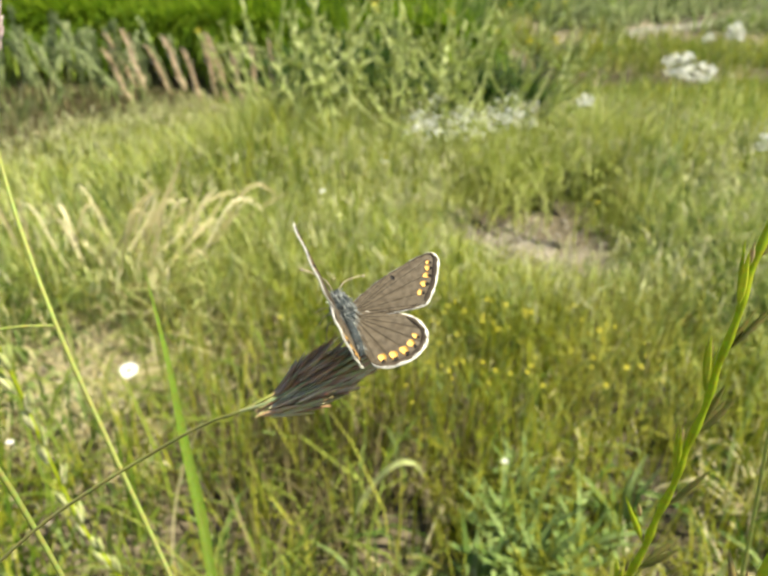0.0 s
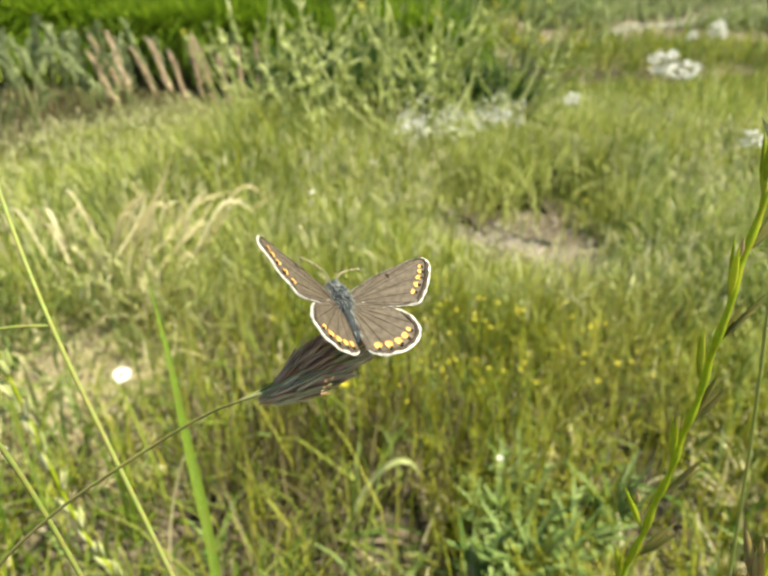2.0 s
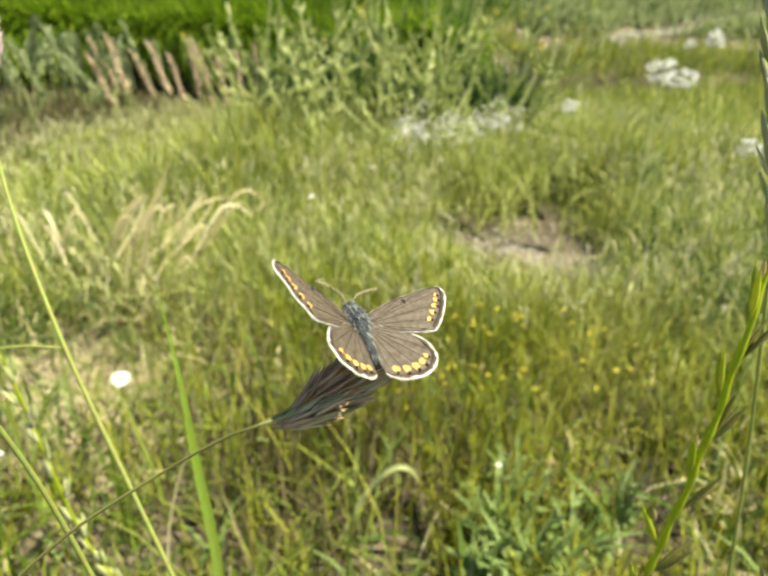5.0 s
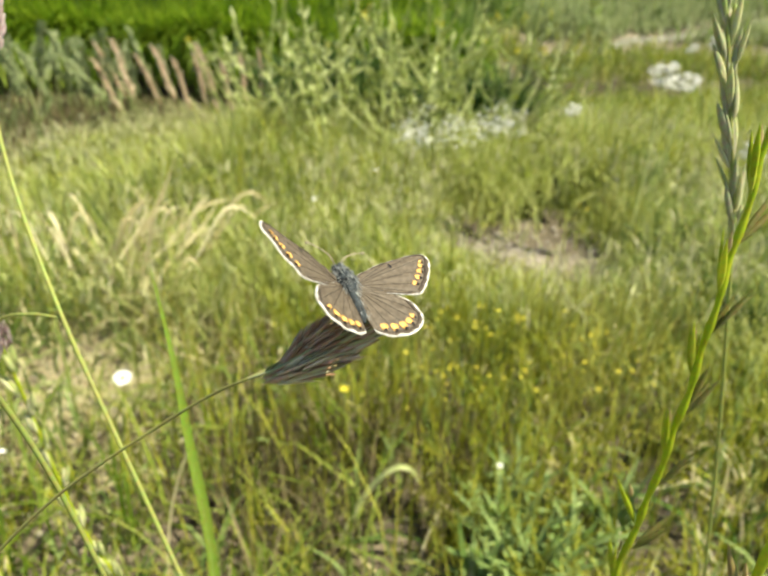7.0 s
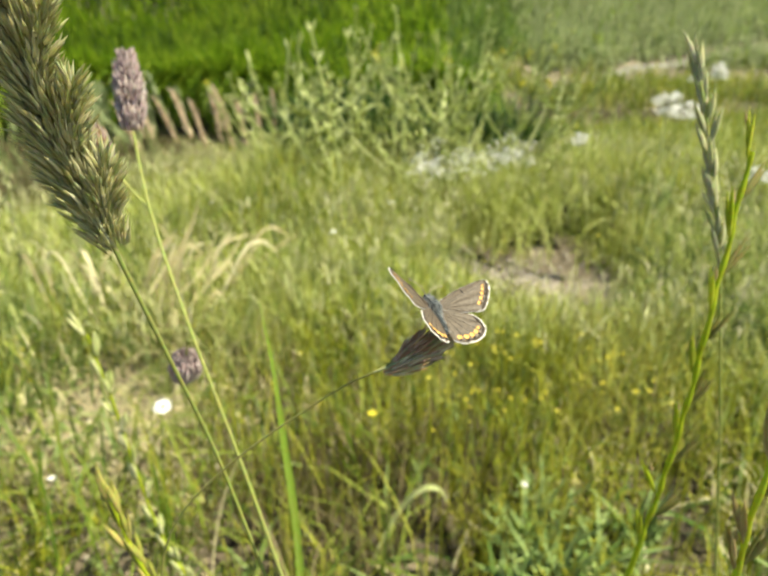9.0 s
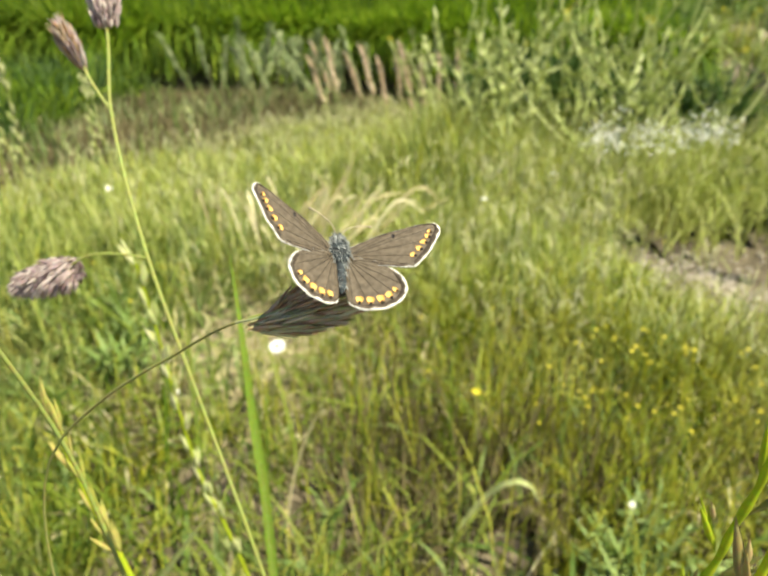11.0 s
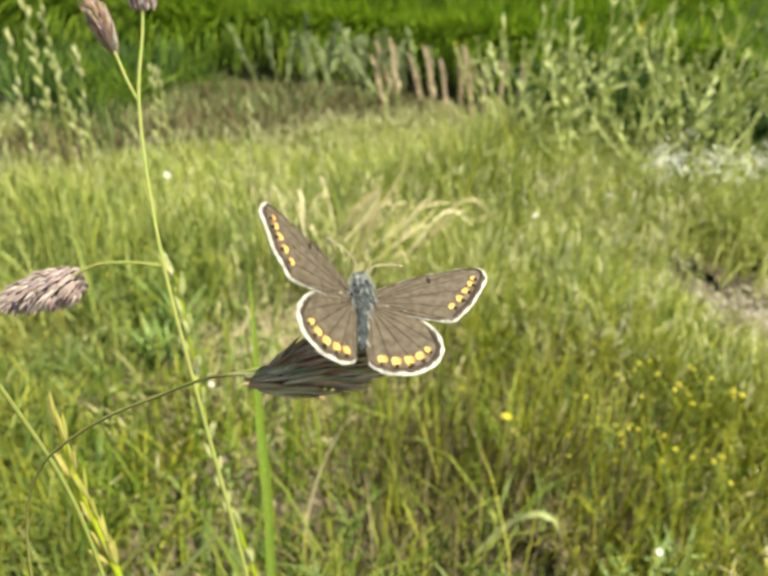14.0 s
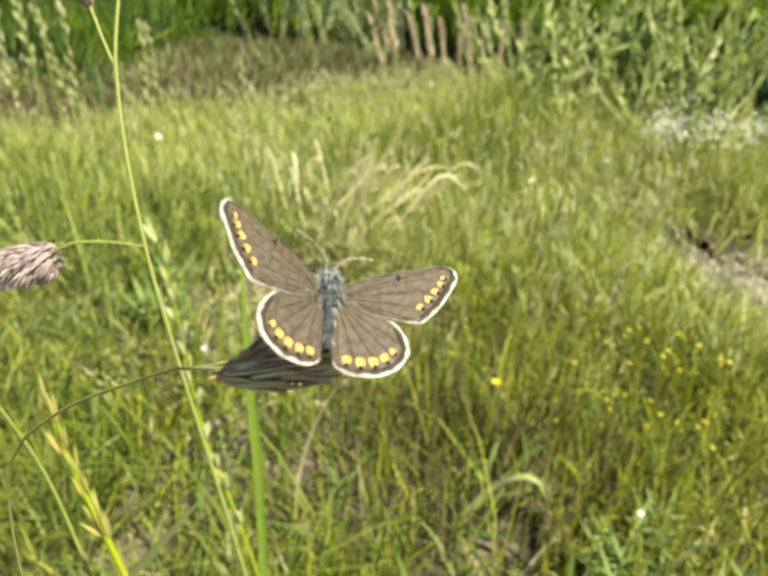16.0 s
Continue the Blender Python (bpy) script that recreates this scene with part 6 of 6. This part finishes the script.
    return ob, wings


BUTTERFLY, WINGS = butterfly()


# ---- what moves ----
def late_growth():
    """Growth of other colours between the meadow grasses: brown stems, blue-green weeds, pale tops."""
    n = 560
    x, y = rng.normal(-0.01, 0.10, n), rng.normal(0.65, 0.09, n)
    blades("brown_stems", x, y, rng.uniform(0.07, 0.15, n), rng.uniform(0.0015, 0.004, n), 0.3, THATCH, "brown upright stems low in the meadow")
    n = 360
    x, y = rng.uniform(0.68, 1.08, n), rng.uniform(1.0, 1.65, n)
    blades("dark_weeds", x, y, rng.uniform(0.10, 0.19, n), rng.uniform(0.005, 0.011, n), 0.7, DEEP, "dark blue-green weeds in the meadow")
    n = 120
    x, y = rng.normal(0.88, 0.05, n), rng.normal(1.98, 0.06, n)
    blades("rank_tuft", x, y, rng.uniform(0.15, 0.28, n), rng.uniform(0.006, 0.012, n), 0.6, COOL, "rank green grass tuft beside bare soil")
    n = 2600
    x, y = rng.normal(0.36, 0.16, n), rng.normal(2.18, 0.17, n)
    blades("pale_tops", x, y, rng.uniform(0.14, 0.27, n), rng.uniform(0.003, 0.006, n), 0.6, LIGHT, "pale yellow-green grass tops")


late_growth()


def motions():
    walk(BUTTERFLY, [(t, pose(*p)) for t, *p in BUTTERFLY_ROWS])
    for s, fw, hw in WINGS:
        for ob, extra in ((fw, 0.0), (hw, -3.0)):
            walk(ob, [(t, pose(s * 0.8 * MM, 0, 0.6 * MM, 0, -s * ((right if s > 0 else left) + extra), 0)) for t, left, right in WING_ROWS])
    walk(SIDE_SHOOT, [(t, pose(*COCKSFOOT_LINE[3], 0, pitch, yaw)) for t, yaw, pitch in SIDE_SHOOT_ROWS])
    for ob, rows in ((PERCH, HEAD_ROWS), (BRIGHT_GRASS, RYE_BRIGHT_ROWS), (GREY_GRASS, RYE_GREY_ROWS), (LOW_GRASS, RYE_LOW_ROWS), (COCKSFOOT, COCKSFOOT_ROWS), (COCKSFOOT_NEAR, COCKSFOOT_NEAR_ROWS), (YELLOW_GRASS, RYE_YELLOW_ROWS), (BROAD_BLADE, BLADE_ROWS)):
        walk(ob, [(t, pose(*p)) for t, *p in rows])


motions()
